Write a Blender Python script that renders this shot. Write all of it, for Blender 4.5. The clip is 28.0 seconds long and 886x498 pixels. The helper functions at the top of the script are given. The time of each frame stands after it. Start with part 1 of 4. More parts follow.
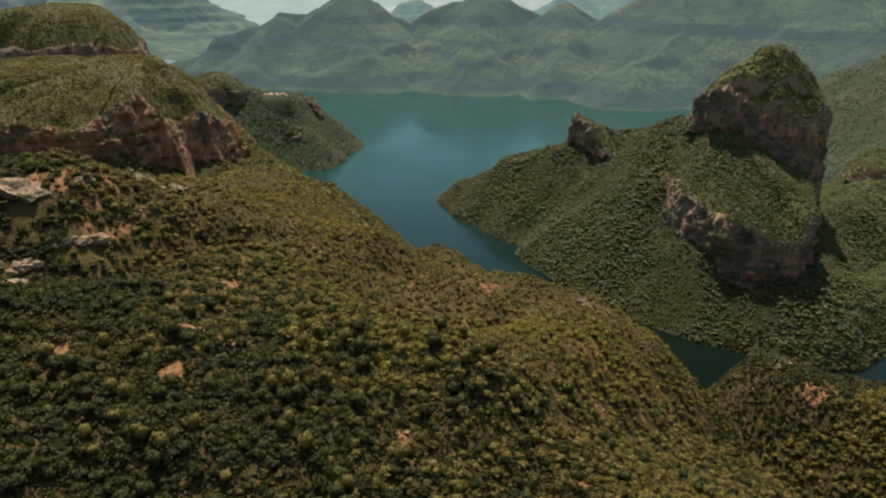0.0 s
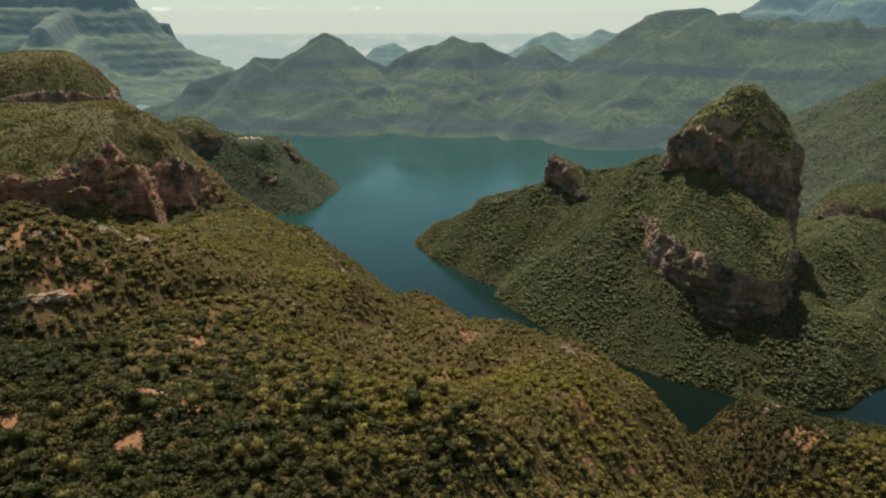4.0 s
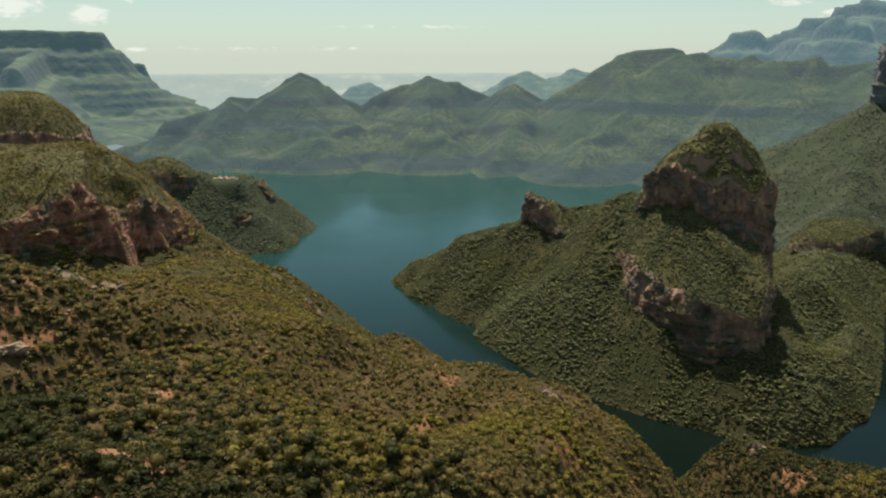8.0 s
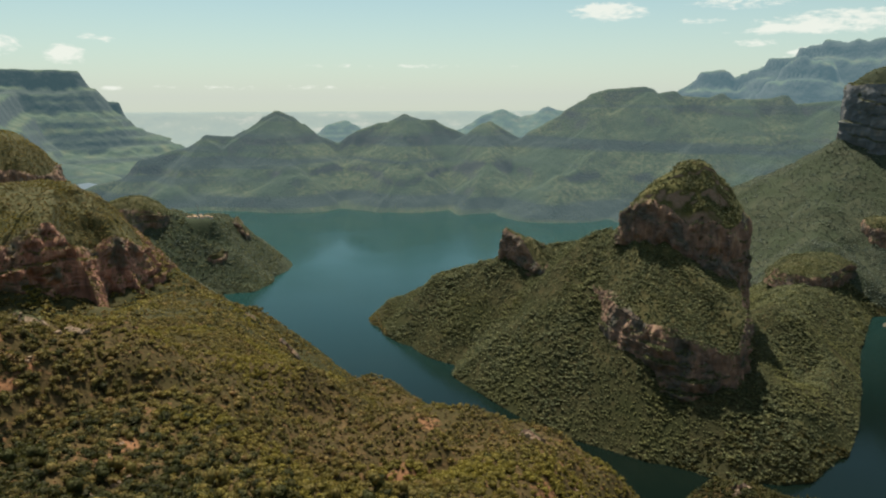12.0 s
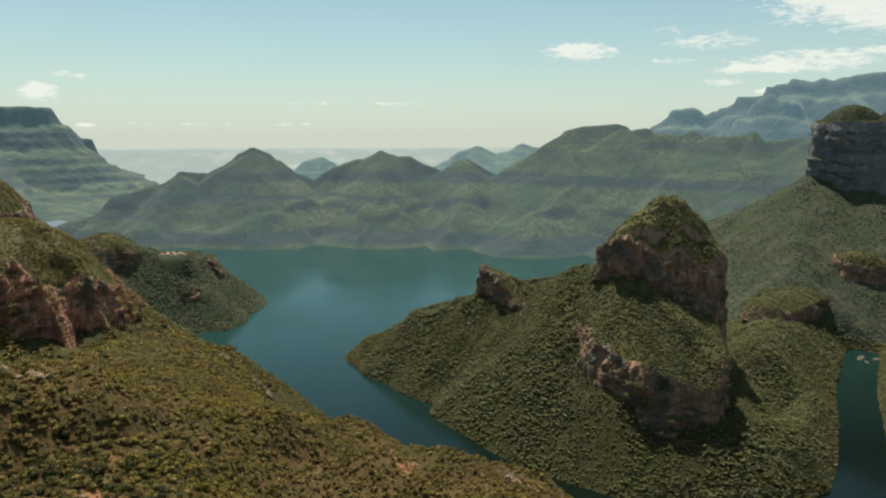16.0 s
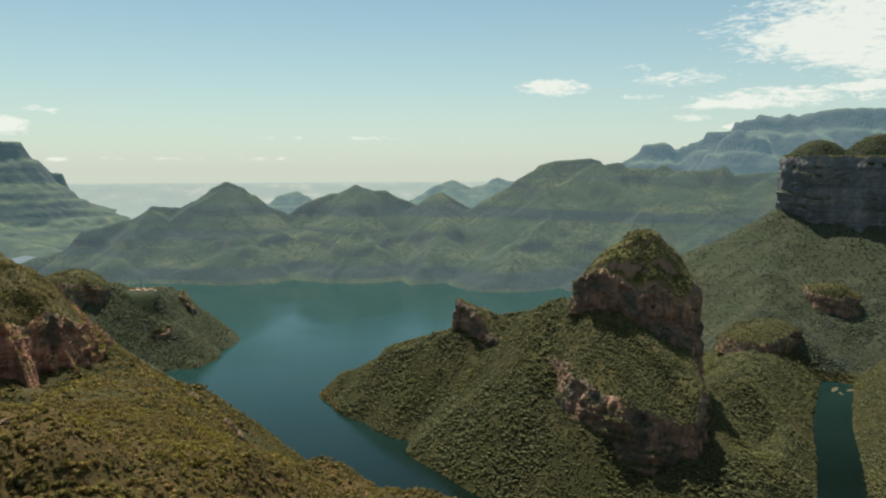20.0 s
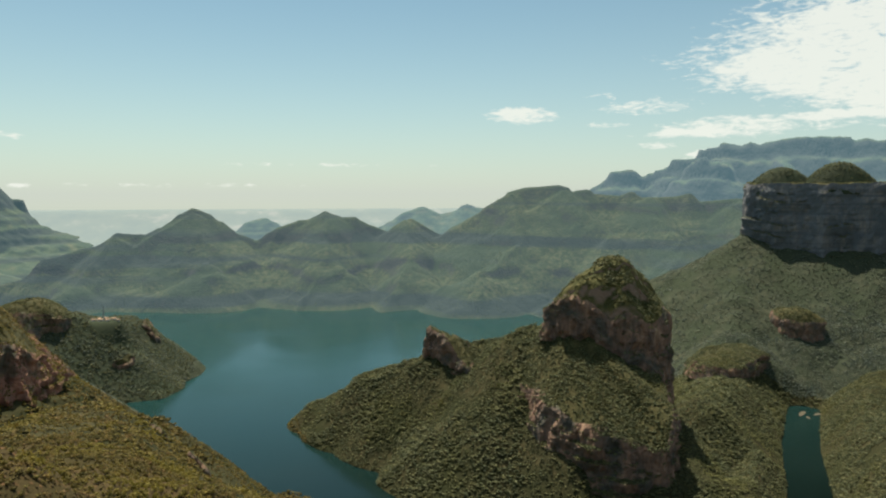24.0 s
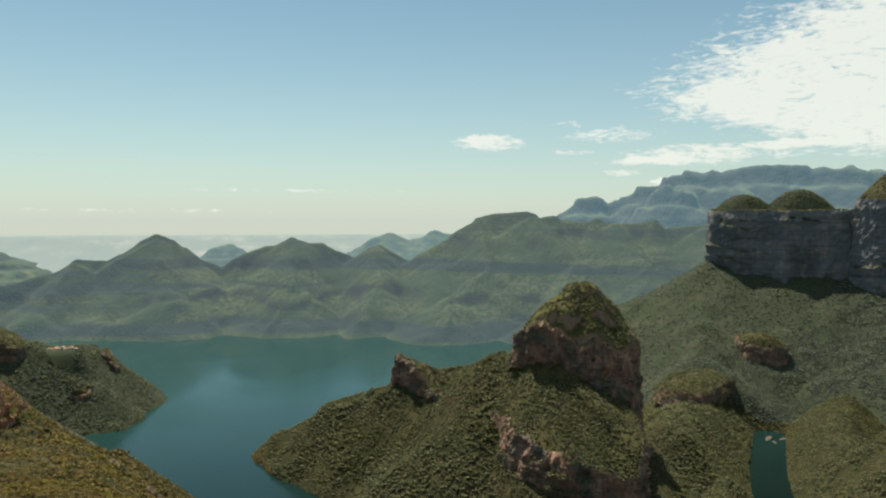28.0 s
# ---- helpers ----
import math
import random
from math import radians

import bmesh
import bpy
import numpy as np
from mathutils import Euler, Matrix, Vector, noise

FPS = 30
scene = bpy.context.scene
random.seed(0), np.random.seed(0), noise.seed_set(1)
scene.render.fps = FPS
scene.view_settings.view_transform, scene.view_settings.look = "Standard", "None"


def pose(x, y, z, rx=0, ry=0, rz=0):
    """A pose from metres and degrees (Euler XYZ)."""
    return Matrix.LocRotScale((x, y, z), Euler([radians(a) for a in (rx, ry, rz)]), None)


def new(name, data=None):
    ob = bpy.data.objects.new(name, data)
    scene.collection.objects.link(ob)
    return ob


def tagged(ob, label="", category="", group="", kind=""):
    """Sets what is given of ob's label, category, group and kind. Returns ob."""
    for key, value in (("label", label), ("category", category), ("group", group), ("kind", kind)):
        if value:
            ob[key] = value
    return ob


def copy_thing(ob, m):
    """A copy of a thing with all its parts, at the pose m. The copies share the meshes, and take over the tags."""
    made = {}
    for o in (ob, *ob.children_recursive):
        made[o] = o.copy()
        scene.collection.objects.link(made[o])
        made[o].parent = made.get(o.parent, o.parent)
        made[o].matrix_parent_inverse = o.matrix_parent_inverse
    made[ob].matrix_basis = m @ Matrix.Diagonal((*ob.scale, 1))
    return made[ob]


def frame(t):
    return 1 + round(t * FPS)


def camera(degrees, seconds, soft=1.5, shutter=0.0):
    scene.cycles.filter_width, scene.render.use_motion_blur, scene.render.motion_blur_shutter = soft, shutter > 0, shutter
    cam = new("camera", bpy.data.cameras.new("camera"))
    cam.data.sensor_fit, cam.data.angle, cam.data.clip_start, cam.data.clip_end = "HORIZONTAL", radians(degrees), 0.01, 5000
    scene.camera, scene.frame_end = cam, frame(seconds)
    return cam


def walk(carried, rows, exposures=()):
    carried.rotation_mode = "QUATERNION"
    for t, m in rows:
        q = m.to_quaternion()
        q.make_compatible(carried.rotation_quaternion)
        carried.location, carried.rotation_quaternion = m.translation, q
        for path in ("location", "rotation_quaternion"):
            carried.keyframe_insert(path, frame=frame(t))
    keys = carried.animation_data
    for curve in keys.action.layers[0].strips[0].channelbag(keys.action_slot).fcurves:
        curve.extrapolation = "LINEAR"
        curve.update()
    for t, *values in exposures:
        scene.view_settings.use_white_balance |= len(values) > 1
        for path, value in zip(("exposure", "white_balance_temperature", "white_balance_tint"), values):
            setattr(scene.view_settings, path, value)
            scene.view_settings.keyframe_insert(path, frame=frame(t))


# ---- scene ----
cam = camera(63.21, 28.0, soft=2.1)
# seconds, eye x y z, tilt from straight down, heading, lean
ROWS = [
    (0, 0, 0, 433.37, 69.072, -0.006, 0.399),
    (1, 0.22, 4.07, 433.44, 69.913, -0.429, 0.259),
    (2, 0.36, 7.98, 433.53, 70.691, -0.857, 0.14),
    (3, 0.42, 11.71, 433.68, 71.475, -1.334, 0.037),
    (3.5, 0.4, 13.43, 433.75, 71.845, -1.571, 0),
    (5.5, 0.24, 19.73, 434.01, 73.315, -2.539, -0.085),
    (6, 0.18, 21.17, 434.07, 73.68, -2.766, -0.102),
    (7, 0.08, 23.8, 434.2, 74.436, -3.258, -0.113),
    (8, 0, 26.21, 434.27, 75.129, -3.726, -0.125),
    (9, 0.01, 28.48, 434.29, 75.874, -4.192, -0.118),
    (10, 0.03, 30.6, 434.23, 76.572, -4.648, -0.119),
    (11, 0.08, 32.61, 434.12, 77.32, -5.13, -0.112),
    (12, 0.08, 34.5, 434.01, 78.027, -5.596, -0.11),
    (12.5, 0.06, 35.4, 433.98, 78.375, -5.819, -0.105),
    (14.5, -0.08, 38.92, 433.98, 79.816, -6.771, -0.064),
    (15, -0.06, 39.85, 433.98, 80.188, -7.017, -0.062),
    (16, 0.11, 41.78, 433.96, 80.871, -7.49, -0.066),
    (17, 0.35, 43.78, 433.94, 81.587, -7.987, -0.067),
    (18, 0.57, 45.83, 433.92, 82.265, -8.468, -0.074),
    (19, 0.76, 47.87, 433.92, 82.957, -8.955, -0.082),
    (20, 0.9, 49.88, 433.93, 83.549, -9.461, -0.085),
    (21, 1.03, 51.84, 433.94, 84.082, -10.017, -0.077),
    (21.5, 1.1, 52.79, 433.94, 84.339, -10.309, -0.075),
    (23.5, 1.39, 56.5, 433.95, 85.383, -11.553, -0.051),
    (24, 1.45, 57.42, 433.96, 85.64, -11.876, -0.041),
    (25, 1.53, 59.27, 433.99, 86.173, -12.52, -0.011),
    (26, 1.53, 61.15, 434.07, 86.668, -13.172, 0.013),
    (27, 1.44, 63.06, 434.2, 87.194, -13.815, 0.036),
    (28, 1.27, 64.98, 434.36, 87.699, -14.45, 0.066),
]
walk(cam, [(t, pose(x, y, z, tilt, 0, turn) @ pose(0, 0, 0, 0, 0, lean)) for t, x, y, z, tilt, turn, lean in ROWS])

# ---- light and sky ----
SUN_DIR = Vector((-0.075, 0.425, 0.902)).normalized()
sun_data = bpy.data.lights.new("sun", "SUN")
sun_data.energy, sun_data.angle, sun_data.color = 4.6, radians(0.6), (1.0, 0.90, 0.75)
sun_ob = new("sun", sun_data)
sun_ob.rotation_euler = (-SUN_DIR).to_track_quat("-Z", "Y").to_euler()
world = bpy.data.worlds.new("sky")
scene.world = world
world.use_nodes = True


def wnode(tree, kind, **values):
    n = tree.nodes.new(kind)
    for key, value in values.items():
        n.inputs[key].default_value = value
    return n


def build_sky(tree):
    link = tree.links.new
    background = tree.nodes["Background"]
    sky = tree.nodes.new("ShaderNodeTexSky")
    sky.sky_type, sky.sun_disc = "NISHITA", False
    sky.sun_elevation = math.asin(SUN_DIR.z)
    sky.sun_rotation = math.atan2(SUN_DIR.x, SUN_DIR.y)
    sky.altitude, sky.air_density, sky.dust_density, sky.ozone_density = 900, 1.0, 0.4, 1.5
    background.inputs["Strength"].default_value = 0.094
    coord = tree.nodes.new("ShaderNodeTexCoord")
    split = tree.nodes.new("ShaderNodeSeparateXYZ")
    link(coord.outputs["Generated"], split.inputs[0])

    def maths(op, a, b=None, clamp=False):
        n = tree.nodes.new("ShaderNodeMath")
        n.operation, n.use_clamp = op, clamp
        for slot, v in zip(n.inputs, (a, b)):
            if v is not None:
                if isinstance(v, (int, float)):
                    slot.default_value = v
                else:
                    link(v, slot)
        return n.outputs[0]

    # clouds by heading and height above the horizon: (heading, height, half width, half height, weight)
    azimuth = maths("ARCTAN2", split.outputs["X"], split.outputs["Y"])
    height = maths("ARCSINE", split.outputs["Z"])
    spread = tree.nodes.new("ShaderNodeCombineXYZ")
    link(maths("MULTIPLY", azimuth, 9.0), spread.inputs[0]), link(maths("MULTIPLY", height, 30.0), spread.inputs[1])
    fine = wnode(tree, "ShaderNodeTexNoise", Scale=9.0, Detail=8.0, Roughness=0.65)
    link(spread.outputs[0], fine.inputs["Vector"])
    wisps = wnode(tree, "ShaderNodeTexNoise", Scale=2.6, Detail=12.0, Roughness=0.72, Distortion=0.9)
    link(spread.outputs[0], wisps.inputs["Vector"])
    upper = maths("SUBTRACT", maths("SUBTRACT", azimuth, maths("MULTIPLY", height, 1.72)), 0.150)
    lower = maths("SUBTRACT", maths("ADD", height, maths("MULTIPLY", azimuth, 0.27)), 0.272)
    bank = maths("MULTIPLY", maths("MULTIPLY", upper, 5.0, True), maths("MULTIPLY", lower, 26.0, True))
    bank = maths("MULTIPLY", bank, maths("MULTIPLY", maths("SUBTRACT", 1.6, azimuth), 2.0, True))
    bank = maths("MULTIPLY", bank, maths("MULTIPLY", maths("SUBTRACT", 0.75, height), 3.0, True))
    amount = maths("MULTIPLY", bank, 1.0)
    for heading, level, wide, tall, weight in ((0.318, 0.106, 0.062, 0.016, 0.85), (0.300, 0.112, 0.040, 0.007, 0.4), (0.48, 0.115, 0.09, 0.015, 0.62), (0.42, 0.130, 0.05, 0.006, 0.4), (0.43, 0.092, 0.05, 0.005, 0.6),
                                               (0.62, 0.054, 0.10, 0.011, 0.95), (0.555, 0.050, 0.05, 0.008, 0.7), (0.50, 0.064, 0.05, 0.006, 0.55), (0.60, 0.086, 0.13, 0.018, 0.85), (0.70, 0.096, 0.06, 0.007, 0.7), (0.52, 0.078, 0.08, 0.008, 0.6), (-0.372, 0.050, 0.032, 0.015, 0.95), (-0.348, 0.072, 0.015, 0.006, 0.7),
                                               (-0.325, 0.069, 0.018, 0.005, 0.7), (-0.45, 0.060, 0.045, 0.018, 0.9), (-0.325, 0.010, 0.016, 0.004, 0.8), (0.05, 0.040, 0.22, 0.004, 0.35), (-0.15, 0.012, 0.3, 0.004, 0.35)):
        u = maths("DIVIDE", maths("SUBTRACT", azimuth, heading), wide)
        v = maths("DIVIDE", maths("SUBTRACT", height, level), tall)
        r = maths("SUBTRACT", 1.0, maths("ADD", maths("MULTIPLY", u, u), maths("MULTIPLY", v, v)), True)
        amount = maths("ADD", amount, maths("MULTIPLY", r, weight))
    cover = maths("MULTIPLY", maths("SUBTRACT", maths("ADD", amount, maths("MULTIPLY", maths("ADD", maths("SUBTRACT", wisps.outputs["Fac"], 0.5), maths("MULTIPLY", maths("SUBTRACT", fine.outputs["Fac"], 0.5), 0.55)), 2.4)), 0.36), 2.0, True)
    cover = maths("MULTIPLY", cover, maths("MULTIPLY", amount, 4.0, True))
    # unseen cloud overhead, added to brighten the shaded sides
    fill_cloud = maths("MULTIPLY", maths("SUBTRACT", height, 0.62), 3.0, True)
    cover = maths("MAXIMUM", cover, maths("MULTIPLY", fill_cloud, maths("MULTIPLY", maths("SUBTRACT", wisps.outputs["Fac"], 0.34), 3.0, True)))
    haze = maths("POWER", maths("SUBTRACT", 1.0, maths("ABSOLUTE", split.outputs["Z"]), True), 7.0)
    tint = tree.nodes.new("ShaderNodeMix")
    tint.data_type, tint.blend_type = "RGBA", "MULTIPLY"
    tint.inputs["Factor"].default_value = 1.0
    link(sky.outputs[0], tint.inputs["A"])
    tint.inputs["B"].default_value = (0.68, 0.80, 0.66, 1)
    pale = tree.nodes.new("ShaderNodeMix")
    pale.data_type = "RGBA"
    link(maths("MULTIPLY", haze, 0.85), pale.inputs["Factor"])
    link(tint.outputs["Result"], pale.inputs["A"])
    pale.inputs["B"].default_value = (4.12, 4.46, 4.18, 1)
    mix = tree.nodes.new("ShaderNodeMix")
    mix.data_type = "RGBA"
    link(maths("MULTIPLY", cover, 0.9), mix.inputs["Factor"])
    link(pale.outputs["Result"], mix.inputs["A"])
    mix.inputs["B"].default_value = (6.2, 6.4, 5.8, 1)
    link(mix.outputs["Result"], background.inputs["Color"])


build_sky(world.node_tree)
scene.view_settings.exposure = 0.60


# ---- materials ----
def material(name, stops, scale=0.1, detail=6, rough=0.9, bump=0.0, bump_scale=1.0, stretch=(1, 1, 1), second=None,
             haze_glow=None, gloss=0.3, per_piece=0.0, bands=None, steep=None, bare=None, thin=0.0):
    """A node material in world metres: a colour ramp over noise, a second larger noise, strata and relief."""
    mat = bpy.data.materials.new(name)
    mat.use_nodes = True
    tree = mat.node_tree
    link, make = tree.links.new, tree.nodes.new
    shader = tree.nodes["Principled BSDF"]
    shader.inputs["Roughness"].default_value = rough
    shader.inputs["Specular IOR Level"].default_value = gloss
    coord = make("ShaderNodeTexCoord")
    mapping = make("ShaderNodeMapping")
    mapping.inputs["Scale"].default_value = stretch
    link(coord.outputs["Object"], mapping.inputs["Vector"])
    grain = make("ShaderNodeTexNoise")
    grain.inputs["Scale"].default_value, grain.inputs["Detail"].default_value = scale, detail
    grain.inputs["Roughness"].default_value = 0.65
    link(mapping.outputs[0], grain.inputs["Vector"])
    ramp = make("ShaderNodeValToRGB")
    while len(ramp.color_ramp.elements) < len(stops):
        ramp.color_ramp.elements.new(0.5)
    for e, (p, c) in zip(ramp.color_ramp.elements, stops):
        e.position, e.color = p, (*c, 1)
    link(grain.outputs["Fac"], ramp.inputs["Fac"])
    colour = ramp.outputs["Color"]

    def blend(a, b, fac_out, low, high, mode="MIX"):
        span = make("ShaderNodeMapRange")
        span.inputs["From Min"].default_value, span.inputs["From Max"].default_value = low, high
        link(fac_out, span.inputs["Value"])
        m = make("ShaderNodeMix")
        m.data_type, m.blend_type = "RGBA", mode
        link(span.outputs[0], m.inputs["Factor"])
        link(a, m.inputs["A"])
        if isinstance(b, tuple):
            m.inputs["B"].default_value = (*b, 1)
        else:
            link(b, m.inputs["B"])
        return m.outputs["Result"]

    if second:
        c2, s2, lo, hi = second
        n2 = make("ShaderNodeTexNoise")
        n2.inputs["Scale"].default_value, n2.inputs["Detail"].default_value = s2, 4
        link(coord.outputs["Object"], n2.inputs["Vector"])
        colour = blend(colour, c2, n2.outputs["Fac"], lo, hi)
    if bands:
        c3, s3, lo, hi = bands
        m3 = make("ShaderNodeMapping")
        m3.inputs["Scale"].default_value = (0.02, 0.02, 1)
        link(coord.outputs["Object"], m3.inputs["Vector"])
        n3 = make("ShaderNodeTexNoise")
        n3.inputs["Scale"].default_value, n3.inputs["Detail"].default_value = s3, 5
        link(m3.outputs[0], n3.inputs["Vector"])
        colour = blend(colour, c3, n3.outputs["Fac"], lo, hi)
    if bare:
        mask = make("ShaderNodeAttribute")
        mask.attribute_name = "bare"
        add = make("ShaderNodeMath")
        add.operation = "MULTIPLY_ADD"
        fine = make("ShaderNodeTexNoise")
        fine.inputs["Scale"].default_value, fine.inputs["Detail"].default_value = 0.35, 6
        link(coord.outputs["Object"], fine.inputs["Vector"])
        link(fine.outputs["Fac"], add.inputs[0])
        add.inputs[1].default_value = 0.9
        link(mask.outputs["Fac"], add.inputs[2])
        colour = blend(colour, bare, add.outputs[0], 0.75, 1.0)
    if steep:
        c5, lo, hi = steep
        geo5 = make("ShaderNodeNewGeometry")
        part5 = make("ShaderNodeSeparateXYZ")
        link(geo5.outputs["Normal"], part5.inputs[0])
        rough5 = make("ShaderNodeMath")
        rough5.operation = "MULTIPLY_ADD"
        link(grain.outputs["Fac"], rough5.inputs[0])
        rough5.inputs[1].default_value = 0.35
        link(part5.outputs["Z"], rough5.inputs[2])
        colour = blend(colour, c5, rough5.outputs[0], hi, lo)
    if per_piece:
        geo = make("ShaderNodeNewGeometry")
        hsv = make("ShaderNodeHueSaturation")
        span = make("ShaderNodeMapRange")
        span.inputs["To Min"].default_value, span.inputs["To Max"].default_value = 1 - per_piece, 1 + per_piece
        link(geo.outputs["Random Per Island"], span.inputs["Value"])
        link(span.outputs[0], hsv.inputs["Value"])
        link(colour, hsv.inputs["Color"])
        colour = hsv.outputs["Color"]
    link(colour, shader.inputs["Base Color"])
    if bump:
        nb = make("ShaderNodeTexNoise")
        nb.inputs["Scale"].default_value, nb.inputs["Detail"].default_value = bump_scale, 6
        link(mapping.outputs[0], nb.inputs["Vector"])
        b = make("ShaderNodeBump")
        b.inputs["Strength"].default_value, b.inputs["Distance"].default_value = 1.0, bump
        link(nb.outputs["Fac"], b.inputs["Height"])
        link(b.outputs[0], shader.inputs["Normal"])
    if thin:
        sheer = make("ShaderNodeBsdfTranslucent")
        link(colour, sheer.inputs["Color"])
        both = make("ShaderNodeMixShader")
        both.inputs["Fac"].default_value = thin
        link(shader.outputs[0], both.inputs[1])
        link(sheer.outputs[0], both.inputs[2])
        link(both.outputs[0], tree.nodes["Material Output"].inputs["Surface"])
    # emission imitates haze in front of distant surfaces, they are no light source
    if haze_glow:
        shader.inputs["Emission Color"].default_value = (*haze_glow[0], 1)
        shader.inputs["Emission Strength"].default_value = haze_glow[1]
    return mat


M_GROUND = material("dry_slope_soil", [(0.30, (0.038, 0.031, 0.014)), (0.50, (0.062, 0.047, 0.021)), (0.64, (0.095, 0.066, 0.031)), (0.80, (0.15, 0.094, 0.048))],
                    0.06, 10, 0.95, 1.0, 0.35, second=((0.050, 0.042, 0.018), 0.012, 0.44, 0.60), gloss=0.04, bare=(0.21, 0.108, 0.056), steep=((0.12, 0.075, 0.05), 0.60, 0.74))
M_LITTER = material("bush_litter", [(0.30, (0.030, 0.031, 0.015)), (0.50, (0.048, 0.047, 0.023)), (0.64, (0.074, 0.064, 0.031)), (0.80, (0.12, 0.086, 0.046))],
                    0.06, 10, 0.95, 1.0, 0.35, second=((0.036, 0.040, 0.018), 0.012, 0.44, 0.60), gloss=0.04, steep=((0.12, 0.075, 0.05), 0.60, 0.74))
# bluish-green soil colour carries the haze of the farther hills
M_HILL = material("hill_soil_haze_tint", [(0.30, (0.032, 0.042, 0.027)), (0.50, (0.050, 0.059, 0.038)), (0.64, (0.070, 0.075, 0.047)), (0.80, (0.11, 0.094, 0.062))],
                  0.06, 10, 0.95, 1.0, 0.35, second=((0.044, 0.056, 0.034), 0.012, 0.44, 0.60), gloss=0.04)
# the four distant materials emit a bluish tone that stands in for haze
M_FAR = material("far_slope_haze_glow", [(0.30, (0.012, 0.024, 0.010)), (0.46, (0.032, 0.048, 0.016)), (0.58, (0.058, 0.066, 0.028)), (0.74, (0.105, 0.092, 0.050))],
                 0.06, 13, 0.95, 6.0, 0.13, second=((0.024, 0.040, 0.017), 0.0045, 0.42, 0.6), bands=((0.016, 0.026, 0.022), 0.020, 0.50, 0.60), steep=((0.036, 0.038, 0.034), 0.76, 0.92), haze_glow=((0.086, 0.148, 0.174), 0.28))
M_BACK = material("mountain_haze_glow", [(0.3, (0.022, 0.04, 0.03)), (0.5, (0.05, 0.072, 0.04)), (0.75, (0.11, 0.10, 0.06))],
                  0.012, 10, 0.95, 8.0, 0.03, bands=((0.03, 0.04, 0.035), 0.022, 0.5, 0.62), steep=((0.035, 0.04, 0.04), 0.80, 1.0), haze_glow=((0.13, 0.235, 0.275), 0.40))
M_PLATEAU = material("plateau_haze_glow", [(0.3, (0.022, 0.04, 0.026)), (0.5, (0.05, 0.072, 0.036)), (0.75, (0.10, 0.10, 0.05))],
                     0.014, 10, 0.95, 8.0, 0.03, bands=((0.03, 0.04, 0.032), 0.022, 0.5, 0.62), steep=((0.03, 0.036, 0.036), 0.70, 0.95), haze_glow=((0.12, 0.225, 0.255), 0.22))
M_PLAIN = material("lowland_haze_glow", [(0.3, (0.05, 0.07, 0.045)), (0.55, (0.08, 0.095, 0.055)), (0.7, (0.16, 0.15, 0.11))],
                   0.006, 8, 0.95, haze_glow=((0.31, 0.385, 0.415), 0.56))
M_ROCK = material("red_sandstone", [(0.28, (0.085, 0.066, 0.054)), (0.43, (0.17, 0.112, 0.082)), (0.57, (0.27, 0.160, 0.106)), (0.75, (0.44, 0.31, 0.20))],
                  0.10, 10, 0.88, 1.8, 0.22, stretch=(1, 1, 0.22), second=((0.098, 0.090, 0.072), 0.035, 0.48, 0.64), steep=((0.05, 0.055, 0.018), 1.15, 0.85))
M_RED = material("deep_red_sandstone", [(0.28, (0.07, 0.048, 0.040)), (0.43, (0.23, 0.115, 0.082)), (0.57, (0.36, 0.17, 0.11)), (0.75, (0.52, 0.36, 0.25))],
                 0.08, 10, 0.88, 1.8, 0.22, stretch=(1, 1, 0.22), second=((0.11, 0.10, 0.07), 0.03, 0.5, 0.66), steep=((0.06, 0.065, 0.02), 1.15, 0.85))
M_CAP = material("cap_grass", [(0.3, (0.032, 0.036, 0.012)), (0.5, (0.054, 0.053, 0.017)), (0.70, (0.096, 0.078, 0.029))],
                 0.09, 8, 0.95, 0.8, 0.4, steep=((0.12, 0.085, 0.06), 0.24, 0.44))
M_CROWN = material("crag_crown", [(0.3, (0.040, 0.046, 0.013)), (0.5, (0.070, 0.070, 0.020)), (0.70, (0.12, 0.098, 0.034))],
                   0.09, 8, 0.95, 2.2, 0.22, steep=((0.26, 0.178, 0.126), 0.40, 0.62))
# bluish grey of shaded walls seen through haze, put into the rock colour
M_MESA = material("mesa_rock_haze_tint", [(0.28, (0.105, 0.118, 0.128)), (0.45, (0.145, 0.150, 0.155)), (0.6, (0.21, 0.19, 0.175)), (0.78, (0.36, 0.28, 0.22))],
                  0.06, 10, 0.85, 2.5, 0.15, stretch=(1, 1, 0.3), second=((0.12, 0.131, 0.139), 0.02, 0.45, 0.6), bands=((0.106, 0.115, 0.122), 0.10, 0.5, 0.6), steep=((0.05, 0.056, 0.022), 1.15, 0.85))
M_BOULDER = material("pale_sandstone", [(0.3, (0.09, 0.065, 0.045)), (0.5, (0.22, 0.155, 0.10)), (0.7, (0.38, 0.29, 0.195))], 0.5, 8, 0.9, 0.25, 1.2)
M_BARK = material("bark", [(0.35, (0.05, 0.035, 0.025)), (0.65, (0.14, 0.11, 0.08))], 2.0, 6, 0.9, 0.05, 6.0)
M_LEAF = material("scrub_leaves", [(0.30, (0.064, 0.060, 0.016)), (0.44, (0.122, 0.104, 0.028)), (0.56, (0.192, 0.148, 0.042)), (0.70, (0.245, 0.150, 0.068))],
                  0.09, 3, 0.7, per_piece=0.48, second=((0.185, 0.155, 0.026), 0.011, 0.46, 0.66), gloss=0.25, thin=0.4, bump=0.6, bump_scale=0.9)
